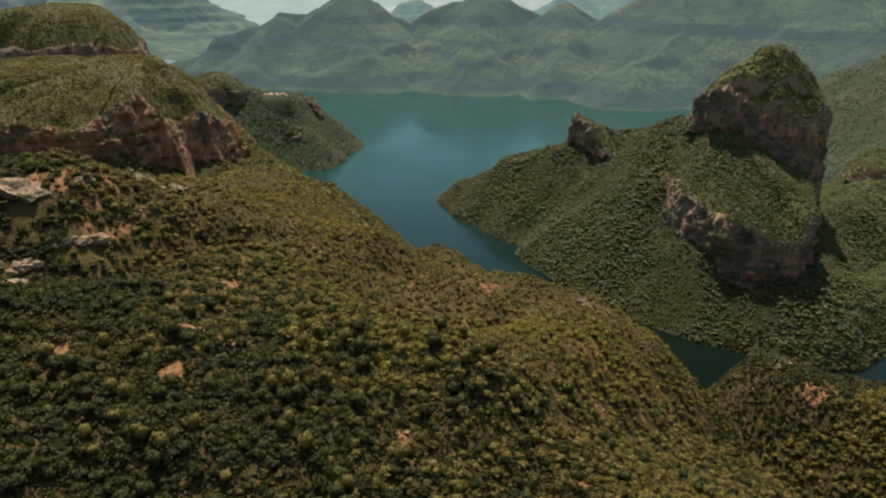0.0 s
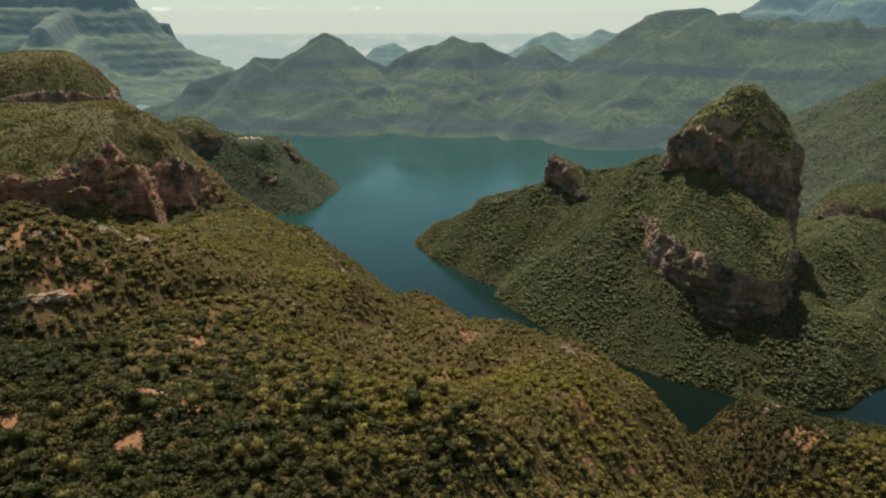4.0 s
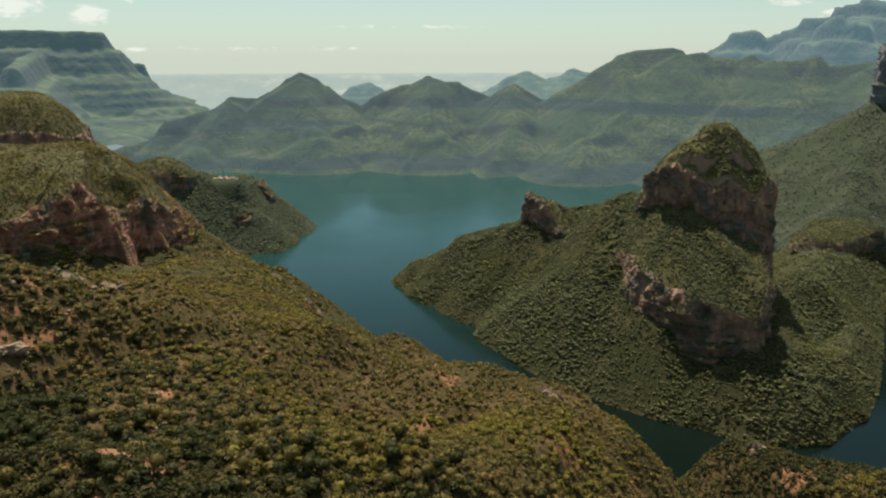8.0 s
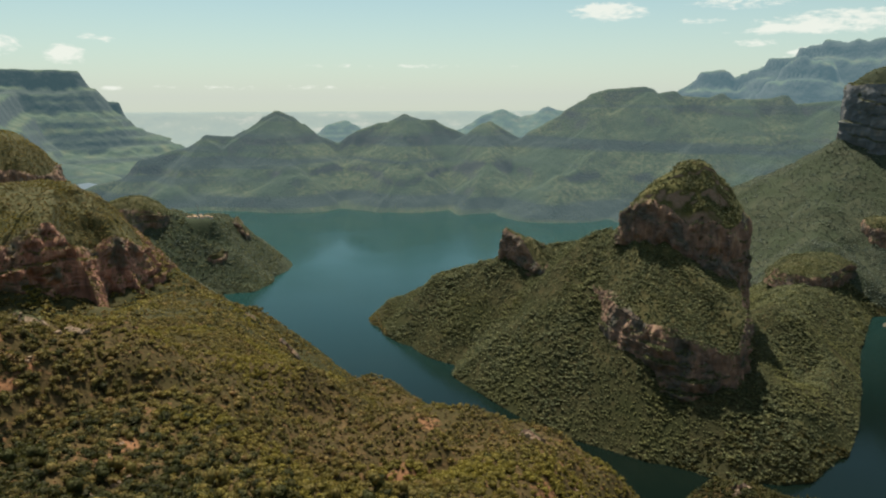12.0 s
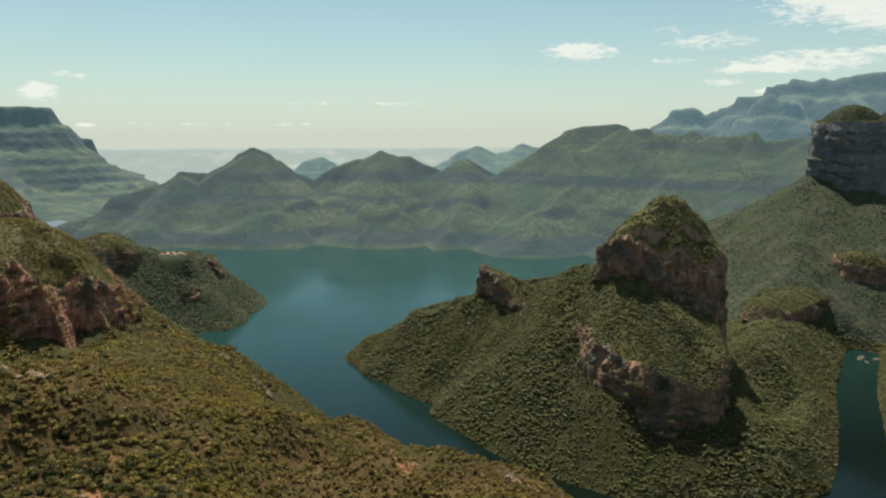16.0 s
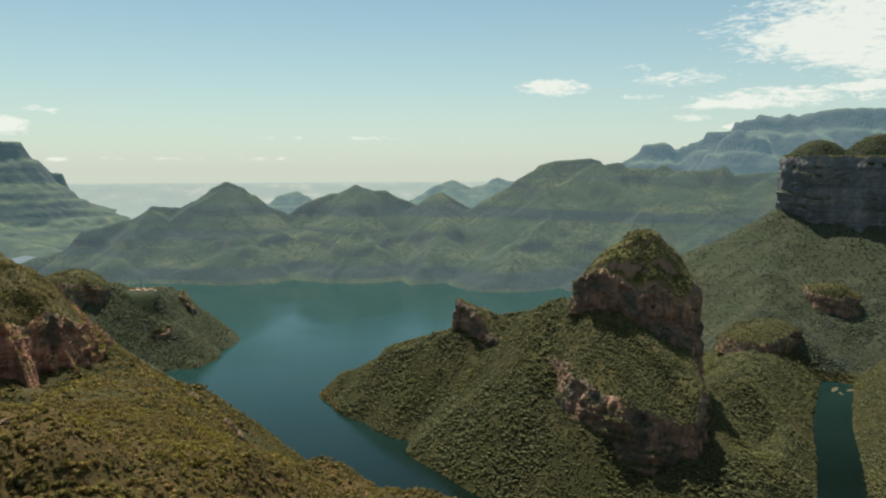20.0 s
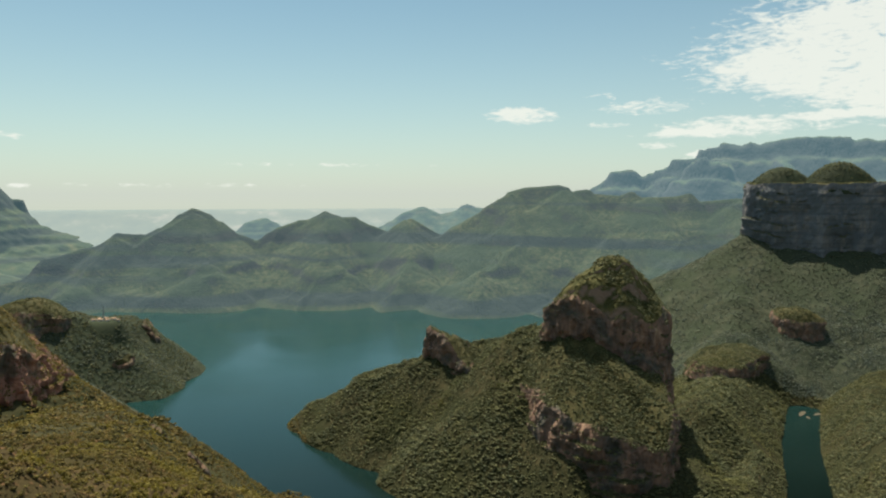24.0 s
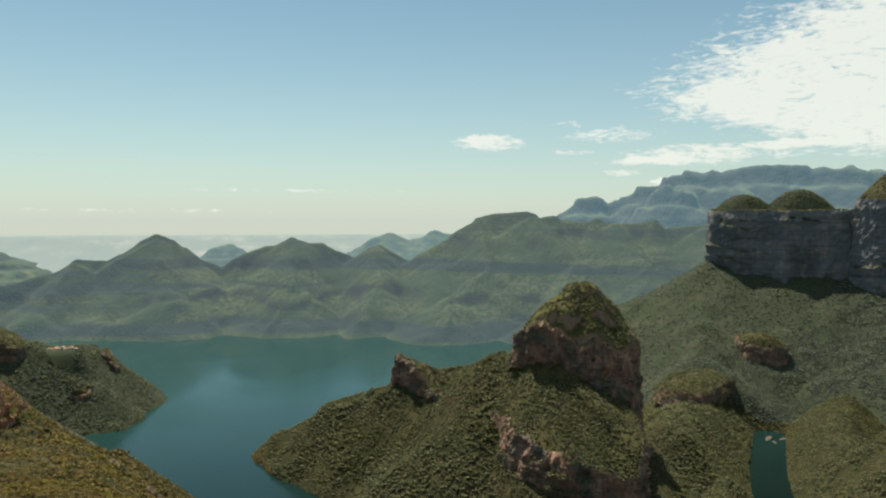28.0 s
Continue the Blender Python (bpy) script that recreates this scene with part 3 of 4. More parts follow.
back_mountain("backdrop_peaks", "small distant peaks with a blue haze glow on the horizon",
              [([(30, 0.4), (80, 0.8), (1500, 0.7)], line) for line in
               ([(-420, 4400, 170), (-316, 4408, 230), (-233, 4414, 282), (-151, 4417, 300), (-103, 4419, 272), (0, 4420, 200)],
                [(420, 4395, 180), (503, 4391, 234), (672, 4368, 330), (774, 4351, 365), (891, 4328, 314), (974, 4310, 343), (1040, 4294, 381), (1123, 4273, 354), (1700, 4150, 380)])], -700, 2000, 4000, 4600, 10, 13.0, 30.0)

# ---- rock masses with cliff walls ----
def closed_curve(points, step):
    """A smooth closed line through control points of any width."""
    P = np.array(points, dtype=float)
    n = len(P)
    out = []
    for i in range(n):
        a, b, c, d = P[i - 1], P[i], P[(i + 1) % n], P[(i + 2) % n]
        m = max(3, int(np.hypot(*(c - b)[:2]) / step))
        t = (np.arange(m) / m)[:, None]
        out.append(0.5 * (2 * b + (c - a) * t + (2 * a - 5 * b + 4 * c - d) * t ** 2 + (3 * b - a - 3 * c + d) * t ** 3))
    return np.concatenate(out)


CAPS = []


def part(name, me, parent, label=""):
    ob = new(name, me)
    ob.parent = parent
    if label:
        ob["label"] = label
    return ob


def rock_mass(name, label, outline, top, centre=None, step=2.6, rugged=3.2, batter=0.10, dome=1.8, rock=None, cap=None, seed=1, sprout=1.0, ribs=0.0, rimvar=1.0, layer=17.0, wild=0.5, olive=False, category="rock formation"):
    """A rock mass: an outline of (x, y, rim height, foot height, how overgrown), weathered walls with joints, benches and gullies, and a domed cap."""
    rock, cap = rock or M_ROCK, cap or M_CAP
    C = closed_curve([(*p, 0.0)[:5] for p in outline], step)
    n = len(C)
    tangent = np.roll(C[:, :2], -1, 0) - np.roll(C[:, :2], 1, 0)
    tangent /= np.linalg.norm(tangent, axis=1)[:, None] + 1e-9
    out = np.stack([tangent[:, 1], -tangent[:, 0]], 1)
    for k in range(3):
        out = (out + np.roll(out, 1, 0) + np.roll(out, -1, 0)) / 3
    mid = np.array(centre if centre else C[:, :2].mean(0))
    out *= np.sign((out * (C[:, :2] - mid)).sum())
    along = np.concatenate([[0], np.cumsum(np.linalg.norm(np.diff(C[:, :2], axis=0), axis=1))])
    blend = np.clip((along[-1] - along) / (12 * step), 0, 1)
    soft = np.clip(C[:, 4] + wild * (2.4 * fbm(along, along * 0, 62, 3, seed + 9) - 0.25) * blend, 0, 1)
    rim = C[:, 2] + (rimvar * rugged * 2.2 * fbm(along, along * 0, 26, 4, seed) - 0.10 * soft * (C[:, 2] - C[:, 3])) * blend
    foot = C[:, 3] - 22
    tall = float((rim - foot).max())
    rows = max(8, min(52, int(tall / 2.4)))
    k = np.linspace(0, 1, rows)[:, None]
    Z = foot + (rim - foot) * k
    A = np.broadcast_to(along, Z.shape)
    fade = np.broadcast_to(blend, Z.shape)
    joints = np.abs(fbm(A + 5 * np.sin(Z * 0.07), Z * 0.32, 24, 5, seed + 5)) * 4.2 - 0.7
    blocks = fbm(A, Z * 0.5, 52, 5, seed + 7) * 3.4 + 1.3 * fbm(A, Z, 11, 3, seed + 6) + 0.5 * np.round(3 * fbm(A, Z * 1.4, 17, 2, seed + 16))
    # beds: steep risers with a bench on top of each, where the wall is not overgrown
    lean = batter + 0.75 * soft
    u = Z / layer + 0.9 * fbm(A, Z * 0, 90, 2, seed + 8) * fade
    bed, f = np.floor(u), u - np.floor(u)
    q = np.clip((f - 0.78) / 0.22, 0, 1)
    bench = np.clip(0.35 + 2.6 * fbm(A, bed * 41.0, 58, 2, seed + 3), 0.1, 1.4) * (1 - 0.75 * soft)
    stair = (f - q * q * (3 - 2 * q)) * bench * layer * (lean + 0.24)
    push = (rugged * (blocks - joints) * (1 - 0.55 * soft) + stair) * fade * np.clip((1 - k) * 6 + 0.35, 0, 1)
    push = push + (rim - foot) * lean * (1 - k) - 0.5 * batter * (rim - foot) - rugged * 1.3 * np.clip((k - 0.88) / 0.12, 0, 1) ** 2
    W = np.stack([C[:, 0] + out[:, 0] * push, C[:, 1] + out[:, 1] * push, Z], -1)
    i = np.arange(rows - 1)[:, None] * n + np.arange(n)[None, :]
    j = np.arange(rows - 1)[:, None] * n + (np.arange(n)[None, :] + 1) % n
    faces = np.stack([i, j, j + n, i + n], -1).reshape(-1, 4)
    thing = new(name)
    thing.location = (float(mid[0]), float(mid[1]), float(C[:, 3].min()))
    wall = mesh_from("cliff_face", W.reshape(-1, 3) - np.array(thing.location), faces, rock, False)
    part("cliff_face", wall, thing, "jointed reddish sandstone cliff")
    # cap, ring by ring from the rim to the crown
    edge = W[-1]
    rings = 40 if ribs else 20
    q = 1 - 0.98 * np.linspace(0, 1, rings)[:, None] ** 1.25
    X, Y = mid[0] + (edge[:, 0] - mid[0]) * q, mid[1] + (edge[:, 1] - mid[1]) * q
    Zc = edge[:, 2] + (top - edge[:, 2]) * (1 - q ** dome) + 5 * fbm(X, Y, 24, 3, seed + 2) * np.clip((1 - q) * 5, 0, 1) * rugged / 3
    if ribs:
        way = np.broadcast_to(out, (rings, n, 2))
        S = X * 0.8 + Y * 0.6
        T = Y * 0.8 - X * 0.6
        crags = fbm(S, Zc * 0.7, 30, 5, seed + 4) + fbm(T, Zc * 0.7, 30, 5, seed + 14) - 1.3 * np.abs(fbm(S + T, Zc * 0.3, 24, 4, seed + 15)) + 0.15
        crags = ribs * 2.2 * crags * np.clip((1 - q) * 5, 0, 1) * np.clip(q * 2.0, 0, 1) * np.broadcast_to(blend, X.shape)
        X, Y = X + way[..., 0] * crags, Y + way[..., 1] * crags
        Zc = Zc + ribs * 0.5 * np.tanh(6 * fbm(X, Y, 34, 4, seed + 12)) * np.clip((1 - q) * 4, 0, 1)
    V = np.stack([X, Y, Zc], -1).reshape(-1, 3)
    i = np.arange(rings - 1)[:, None] * n + np.arange(n)[None, :]
    j = np.arange(rings - 1)[:, None] * n + (np.arange(n)[None, :] + 1) % n
    faces = np.stack([i, j, j + n, i + n], -1).reshape(-1, 4)
    part("grassy_cap", mesh_from("grassy_cap", V - np.array(thing.location), faces, cap, True), thing, "domed cap of dry grass and scrub")
    tagged(thing, label, category)
    CAPS.append((V.reshape(rings, n, 3), W, sprout, olive))
    return thing


def oval(x, y, rx, ry, turn, rim, foot, lumps=0.08, n=12, seed=0):
    rng = np.random.default_rng(seed)
    pts = []
    for a in np.arange(n) * 2 * math.pi / n:
        r = 1 + lumps * rng.normal()
        u, v = rx * r * math.cos(a), ry * r * math.sin(a)
        pts.append((x + u * math.cos(turn) - v * math.sin(turn), y + u * math.sin(turn) + v * math.cos(turn), rim + 5 * lumps * rng.normal() * 10, foot))
    return pts


rock_mass("rock_shelf", "lower shelf of a red sandstone butte, cliff below and scrub above",
          [(315, 1059, 168, 146, 0.7), (327, 1002, 170, 140, 0.3), (336, 952, 157, 127, 0.2), (339, 918, 147, 102), (351, 895, 142, 82), (387, 865, 142, 79), (417, 848, 128, 84), (446, 839, 125, 88), (467, 853, 146, 85), (486, 885, 160, 87),
           (500, 930, 172, 84), (518, 990, 190, 75), (530, 1060, 200, 90, 0.2), (490, 1130, 215, 130, 0.6), (420, 1140, 228, 180, 0.9), (350, 1110, 215, 180, 0.9)], 262, (388, 1048), seed=11, dome=1.0, rugged=2.8, sprout=2.2, wild=0.2)
rock_mass("rock_butte", "domed sandstone butte with steep red cliffs and scrub on its crown",
          [(366, 1047, 268, 240, 0.2), (372, 1024, 284, 240), (388, 1006, 298, 240), (401, 996, 288, 224), (422, 983, 268, 200), (448, 971, 267, 185), (473, 963, 263, 170), (500, 960, 258, 120), (526, 978, 262, 95), (545, 1015, 276, 85),
           (545, 1075, 290, 100, 0.3), (489, 1110, 272, 157, 0.5), (416, 1098, 278, 180, 0.5)], 345, (470, 1038), seed=23, dome=1.55, rugged=3.4, sprout=1.9, ribs=5.0, cap=M_CROWN, rimvar=2.0, wild=0.2, layer=38)


def on_ground(outline, lift, depth):
    """Sets the rims and feet of an outline by the ground under it."""
    g = ground_height(np.array([p[0] for p in outline], dtype=float), np.array([p[1] for p in outline], dtype=float))
    return [(p[0], p[1], float(z) + lift, float(z) - depth) for p, z in zip(outline, g)]


def outcrop(name, label, x, y, rx, ry, turn, tall, seed, rugged=1.1, step=1.0, rock=None, crown=2.0):
    ring = on_ground(oval(x, y, rx, ry, turn, 0, 0, 0.16, 11, seed), tall, 4)
    g = float(ground_height(np.array([float(x)]), np.array([float(y)]))[0])
    return rock_mass(name, label, ring, g + tall + crown, seed=seed, rugged=rugged, step=step, rock=rock, sprout=0.5, dome=1.3)


rock_mass("rock_fin", "jagged rock fin on the peninsula ridge",
          [(226, 1278, 200, 160), (240, 1254, 196, 140), (254, 1228, 180, 122), (264, 1203, 164, 106), (276, 1184, 150, 100), (292, 1188, 150, 120, 0.5), (300, 1222, 166, 150, 0.9), (286, 1256, 184, 170, 0.9), (264, 1284, 194, 178, 0.9),
           (240, 1294, 198, 178, 0.5)], 190, (272, 1242), seed=31, step=1.7, rugged=2.8, rimvar=2.2, sprout=1.0, dome=1.2, wild=0.2)
rock_mass("canyon_cliff", "long red cliff with a domed scrub-covered top",
          [(-720, 860, 300, 240, 0.4), (-600, 900, 262, 226, 0.5), (-530, 925, 246, 216, 0.2), (-484, 946, 241, 208, 0.1), (-463, 962, 249, 200), (-452, 979, 256, 181), (-440, 995, 267, 160), (-425, 1013, 272, 151), (-414, 1028, 261, 154, 0.1),
           (-409, 1041, 243, 158, 0.9), (-395, 1052, 232, 155, 0.6), (-384, 1062, 230, 139, 0.2), (-371, 1072, 236, 153), (-355, 1086, 238, 153), (-344, 1102, 230, 166), (-343, 1125, 222, 172, 0.2), (-352, 1180, 218, 175, 0.8), (-420, 1300, 222, 180, 0.8),
           (-560, 1360, 252, 205, 0.8), (-720, 1260, 292, 230, 0.8)],
          306, (-470, 1165), seed=41, dome=1.9, rugged=5.0, sprout=1.8, rock=M_RED, batter=0.12, ribs=0.8, rimvar=1.0, wild=0.3, olive=True)
rock_mass("cliff_dome", "rounded sandstone dome with a dark cliff band",
          [(-900, 1290, 335, 300, 0.9), (-790, 1322, 308, 290, 0.8), (-730, 1330, 302, 282, 0.5), (-690, 1346, 308, 276, 0.1), (-655, 1362, 312, 268), (-624, 1378, 311, 264), (-603, 1404, 298, 262, 0.1), (-598, 1470, 298, 262, 0.4),
           (-640, 1560, 310, 270, 0.7), (-740, 1640, 330, 280, 0.8), (-900, 1600, 345, 300, 0.8)], 372, (-715, 1478), seed=53, dome=2.6, rugged=3.2, sprout=1.4, wild=0.3, olive=True)
rock_mass("wooded_knob", "dark wooded rock knob above the water",
          [(-610, 1700, 190, 165, 0.8), (-540, 1704, 190, 156, 0.6), (-492, 1724, 176, 146, 0.5), (-474, 1772, 164, 146, 0.7), (-520, 1830, 182, 156, 0.8), (-610, 1810, 192, 166, 0.9)], 209, seed=61, rugged=2.4, sprout=1.8)
rock_mass("round_mesa", "broad mesa with sheer shaded cliffs and a sunlit edge",
          [(1212, 1806, 462, 350), (1224, 1776, 461, 300), (1252, 1732, 462, 265), (1300, 1692, 460, 255), (1345, 1650, 460, 250), (1400, 1608, 462, 250), (1450, 1576, 462, 250), (1510, 1546, 452, 250), (1535, 1580, 452, 265),
           (1470, 1690, 464, 280), (1340, 1800, 464, 290), (1240, 1846, 464, 320)], 463, seed=71, rugged=2.2, dome=2.2, batter=0.07, step=3.5, rock=M_MESA, layer=30, wild=0.15, rimvar=1.0)
rock_mass("grassy_dome", "rounded grassy dome on top of the mesa", oval(1298, 1782, 86, 50, -0.67, 458, 455, 0.02, 12, 3), 506, seed=83, rugged=0.8, dome=1.9, rock=M_HILL, cap=M_HILL, wild=0, batter=0.5, sprout=0.7)
rock_mass("grassy_dome", "larger rounded grassy dome on top of the mesa", oval(1402, 1690, 97, 56, -0.67, 458, 455, 0.02, 12, 4), 517, seed=84, rugged=0.8, dome=1.9, rock=M_HILL, cap=M_HILL, wild=0, batter=0.5, sprout=0.7)
rock_mass("round_mesa", "tall round mesa with a pointed grassy crown", oval(1558, 1548, 96, 105, -0.7, 484, 260, 0.05, 14, 6), 562, seed=97, rugged=2.2, dome=1.25, batter=0.12, step=4, rock=M_MESA, layer=30, wild=0.2, rimvar=1.0)
rock_mass("low_crag", "low dark crag beside the river arm",
          [(780, 1330, 104, 98, 0.9), (806, 1290, 100, 88, 0.7), (836, 1280, 99, 62, 0.2), (882, 1302, 99, 46), (930, 1338, 98, 42), (975, 1374, 97, 42), (986, 1402, 98, 60), (960, 1445, 108, 96, 0.9), (850, 1410, 112, 104, 0.9)], 112, seed=101, rugged=2.4, dome=1.2, sprout=2.2, wild=0.1)
rock_mass("low_crag", "low crag on the slope under the mesas",
          [(1080, 1492, 152, 125), (1110, 1456, 149, 112), (1150, 1436, 147, 108), (1178, 1452, 150, 120), (1165, 1515, 168, 150), (1100, 1535, 168, 150)], 172, seed=103, rugged=2.4)
outcrop("spur_crag", "small crag on the flank of a wooded spur", -330, 1872, 12, 24, 0.5, 16, 63, 2.0, 1.6)
outcrop("spur_crag", "low rock wall at the foot of a wooded spur", -360, 1712, 26, 9, 0.5, 10, 64, 1.8, 1.6)
outcrop("rock_outcrop", "rock outcrop on the scrub ridge above the lake", -110, 940, 9, 24, 0.5, 6, 107, 1.6, 1.4)
outcrop("rock_outcrop", "broken rock outcrop below the scrub ridge", -162, 985, 6, 22, 0.7, 5, 108, 1.4, 1.4)
outcrop("rock_outcrop", "pale rock outcrop on the near ridge edge", 101, 470, 8, 6, 0.3, 5, 109)
outcrop("rock_outcrop", "reddish rock outcrop on top of the near knoll", 264, 491, 9, 6, 0.3, 5, 111)

outcrop("rock_outcrop", "broken outcrop under the red cliff", -186, 428, 8, 5, 0.4, 4, 121, 1.4, 1.0, M_BOULDER, 0.8)


# ---- scrub and trees ----
ICO = np.array([(math.cos(a) * r, math.sin(a) * r, z) for r, z, o in ((0.0, 1.0, 0), (0.894, 0.447, 0), (0.894, -0.447, 0.628), (0.0, -1.0, 0))
                for a in (np.arange(5 if r else 1) * 2 * math.pi / 5 + o)])
ICO_FACES = np.array([(0, 1 + i, 1 + (i + 1) % 5) for i in range(5)] + [(11, 6 + (i + 1) % 5, 6 + i) for i in range(5)]
                     + [(1 + i, 6 + i, 1 + (i + 1) % 5) for i in range(5)] + [(1 + (i + 1) % 5, 6 + i, 6 + (i + 1) % 5) for i in range(5)])


def finer(verts, faces):
    """Splits each triangle into four on the unit ball."""
    verts, made, out = [tuple(v) for v in verts], {}, []

    def middle(a, b):
        key = (min(a, b), max(a, b))
        if key not in made:
            p = np.array(verts[a]) + np.array(verts[b])
            made[key] = len(verts)
            verts.append(tuple(p / np.linalg.norm(p)))
        return made[key]
    for a, b, c in faces:
        ab, bc, ca = middle(a, b), middle(b, c), middle(c, a)
        out += [(a, ab, ca), (b, bc, ab), (c, ca, bc), (ab, bc, ca)]
    return np.array(verts), np.array(out)


OCTA = np.array([(1, 0, 0), (0, 1, 0), (-1, 0, 0), (0, -1, 0), (0, 0, 1), (0, 0, -0.7)], dtype=float)
OCTA_FACES = np.array([(0, 1, 4), (1, 2, 4), (2, 3, 4), (3, 0, 4), (1, 0, 5), (2, 1, 5), (3, 2, 5), (0, 3, 5)])
BALLS = [(OCTA, OCTA_FACES), (ICO, ICO_FACES), finer(ICO, ICO_FACES)]


def crown_template(rng, leaves, size, lobes=5, fine=0, low=-0.2):
    """One crown of radius 1 as vertices and triangles: a lumpy body of several lobes, with leaf sprays standing out of it."""
    ways = rng.normal(size=(lobes, 3)) * (1, 1, 0.55) + (0, 0, 0.35)
    ways /= np.linalg.norm(ways, axis=1)[:, None]
    reach = 0.72 + 0.34 * rng.random(lobes)

    def radius(d):
        c = np.clip(d @ ways.T, 0, 1) ** 3
        return 0.40 + 0.46 * (c * reach).max(1)
    ball, faces = BALLS[fine]
    body = ball * (radius(ball) * (1 + 0.14 * rng.normal(size=len(ball))))[:, None] * (1, 1, 0.74) + (0, 0, 0.34)
    d = rng.normal(size=(leaves, 3))
    d[:, 2] = np.abs(d[:, 2]) + low
    d /= np.linalg.norm(d, axis=1)[:, None]
    at = d * (radius(d) * (0.88 + 0.26 * rng.random(leaves)))[:, None] * (1, 1, 0.74) + (0, 0, 0.34)
    t1 = rng.normal(size=(leaves, 3))
    t1 -= d * (t1 * d).sum(1)[:, None] * 0.6
    t1 /= np.linalg.norm(t1, axis=1)[:, None]
    t2 = np.cross(d, t1)
    s = size * (0.6 + 0.8 * rng.random((leaves, 1)))
    tris = np.stack([at - t1 * s, at + t1 * s * 0.9 + t2 * s * 0.3, at + t2 * s * 1.3 + d * s * 0.5], 1).reshape(-1, 3)
    return np.concatenate([body, tris]), np.concatenate([faces, len(body) + np.arange(len(tris)).reshape(-1, 3)])


def scatter_mesh(name, places, radii, templates, mat, rng, label, flat=1.0):
    """Joins one crown for each place into one mesh."""
    verts, tris, start = [], [], 0
    pick = rng.integers(0, len(templates), len(places))
    turn = rng.random(len(places)) * 6.283
    for t, (shape, faces) in enumerate(templates):
        m = pick == t
        if not m.any():
            continue
        c, s = np.cos(turn[m]), np.sin(turn[m])
        R = np.zeros((m.sum(), 3, 3))
        R[:, 0, 0], R[:, 0, 1], R[:, 1, 0], R[:, 1, 1], R[:, 2, 2] = c, -s, s, c, 0.75 + 0.5 * rng.random(m.sum())
        R[:, 2, 2] *= flat
        v = np.einsum("nij,kj->nki", R, shape) * radii[m][:, None, None] + places[m][:, None, :]
        verts.append(v.reshape(-1, 3))
        tris.append((start + len(shape) * np.arange(m.sum())[:, None, None] + faces[None]).reshape(-1, 3))
        start += len(verts[-1])
    ob = new(name, mesh_from(name, np.concatenate(verts), np.concatenate(tris), mat, True))
    return tagged(ob, label, "scrub", kind="stuff")


ROCKS = [(-216, 356, 11), (-214, 346, 5), (-187, 350, 8), (-184, 342, 4), (-206, 320, 8), (-203, 309, 5)]


def sprinkle(rng, count, x0, x1, y0, y1, gap=0.0, gap_size=40.0, seed=0, shore=0.7):
    """Random places on the land inside a stretch of the plan, thinned where noise leaves clearings."""
    X, Y = x0 + (x1 - x0) * rng.random(count), y0 + (y1 - y0) * rng.random(count)
    m = (X > -0.66 * Y - 40) & (X < 1.08 * Y - 20)
    X, Y = X[m], Y[m]
    n = fbm(X, Y, gap_size, 3, seed) + 0.5 * fbm(X, Y, gap_size * 0.25, 2, seed + 3)
    m = n > gap - 0.5
    X, Y = X[m], Y[m]
    Z = ground_height(X, Y)
    m = (Z > shore) & (np.hypot(X + 416, Y - 1788) > 32)
    for x, y, r in ROCKS:
        m &= np.hypot(X - x, Y - y) > r
    return np.stack([X, Y, Z], 1)[m]


rng = np.random.default_rng(5)
near_kinds = [crown_template(rng, 42, 0.19, 6, 1, 0.0) for i in range(10)]
slope_kinds = [crown_template(rng, 14, 0.28, 5, 0, 0.1) for i in range(8)]
mid_kinds = [crown_template(rng, 12, 0.32, 4, 0, 0.1) for i in range(8)]
far_kinds = [crown_template(rng, 4, 0.42, 3, 0, 0.2) for i in range(8)]


def thin(P, rng):
    """Drops scrub from bare soil."""
    return P[rng.random(len(P)) > 1.8 * (bare_soil(P[:, 0], P[:, 1]) - 0.3)]


P = thin(sprinkle(rng, 28000, -330, 450, 120, 430, -0.04, 30, 71), rng)
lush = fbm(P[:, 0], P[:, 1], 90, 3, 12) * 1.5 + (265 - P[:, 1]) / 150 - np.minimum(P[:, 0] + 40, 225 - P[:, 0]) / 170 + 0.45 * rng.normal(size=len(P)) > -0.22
size = 1.1 + 3.1 * rng.random(len(P)) ** 1.8
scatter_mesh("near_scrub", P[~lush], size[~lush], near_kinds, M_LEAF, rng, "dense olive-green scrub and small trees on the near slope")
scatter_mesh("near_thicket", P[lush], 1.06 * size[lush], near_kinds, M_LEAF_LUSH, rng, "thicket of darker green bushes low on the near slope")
P = thin(sprinkle(rng, 30000, -260, 200, 120, 300, -0.4, 30, 271), rng)
scatter_mesh("low_thicket", P, 0.8 + 1.3 * rng.random(len(P)) ** 1.4, far_kinds, M_LEAF_LUSH, rng, "low dark bushes filling the gaps of the thicket")
P = thin(sprinkle(rng, 22000, 190, 460, 240, 560, -0.4, 30, 273), rng)
scatter_mesh("knoll_thicket", P, 0.8 + 1.4 * rng.random(len(P)) ** 1.4, far_kinds, M_LEAF_LUSH, rng, "low green bushes filling the gaps on the knoll")
P = sprinkle(rng, 20000, -330, 330, 120, 520, 0.0, 38, 171)
scatter_mesh("dry_shrubs", P, 0.5 + 0.9 * rng.random(len(P)), far_kinds, M_DRY, rng, "low dry brown shrubs and grass between the bushes")
P = thin(sprinkle(rng, 44000, -520, 640, 430, 800, 0.03, 38, 71), rng)
size, knoll = 1.0 + 2.2 * rng.random(len(P)) ** 1.6, P[:, 0] + 25 * rng.normal(size=len(P)) > 205
scatter_mesh("slope_scrub", P[~knoll], size[~knoll], slope_kinds, M_LEAF, rng, "olive scrub on the falling side of the near slope")
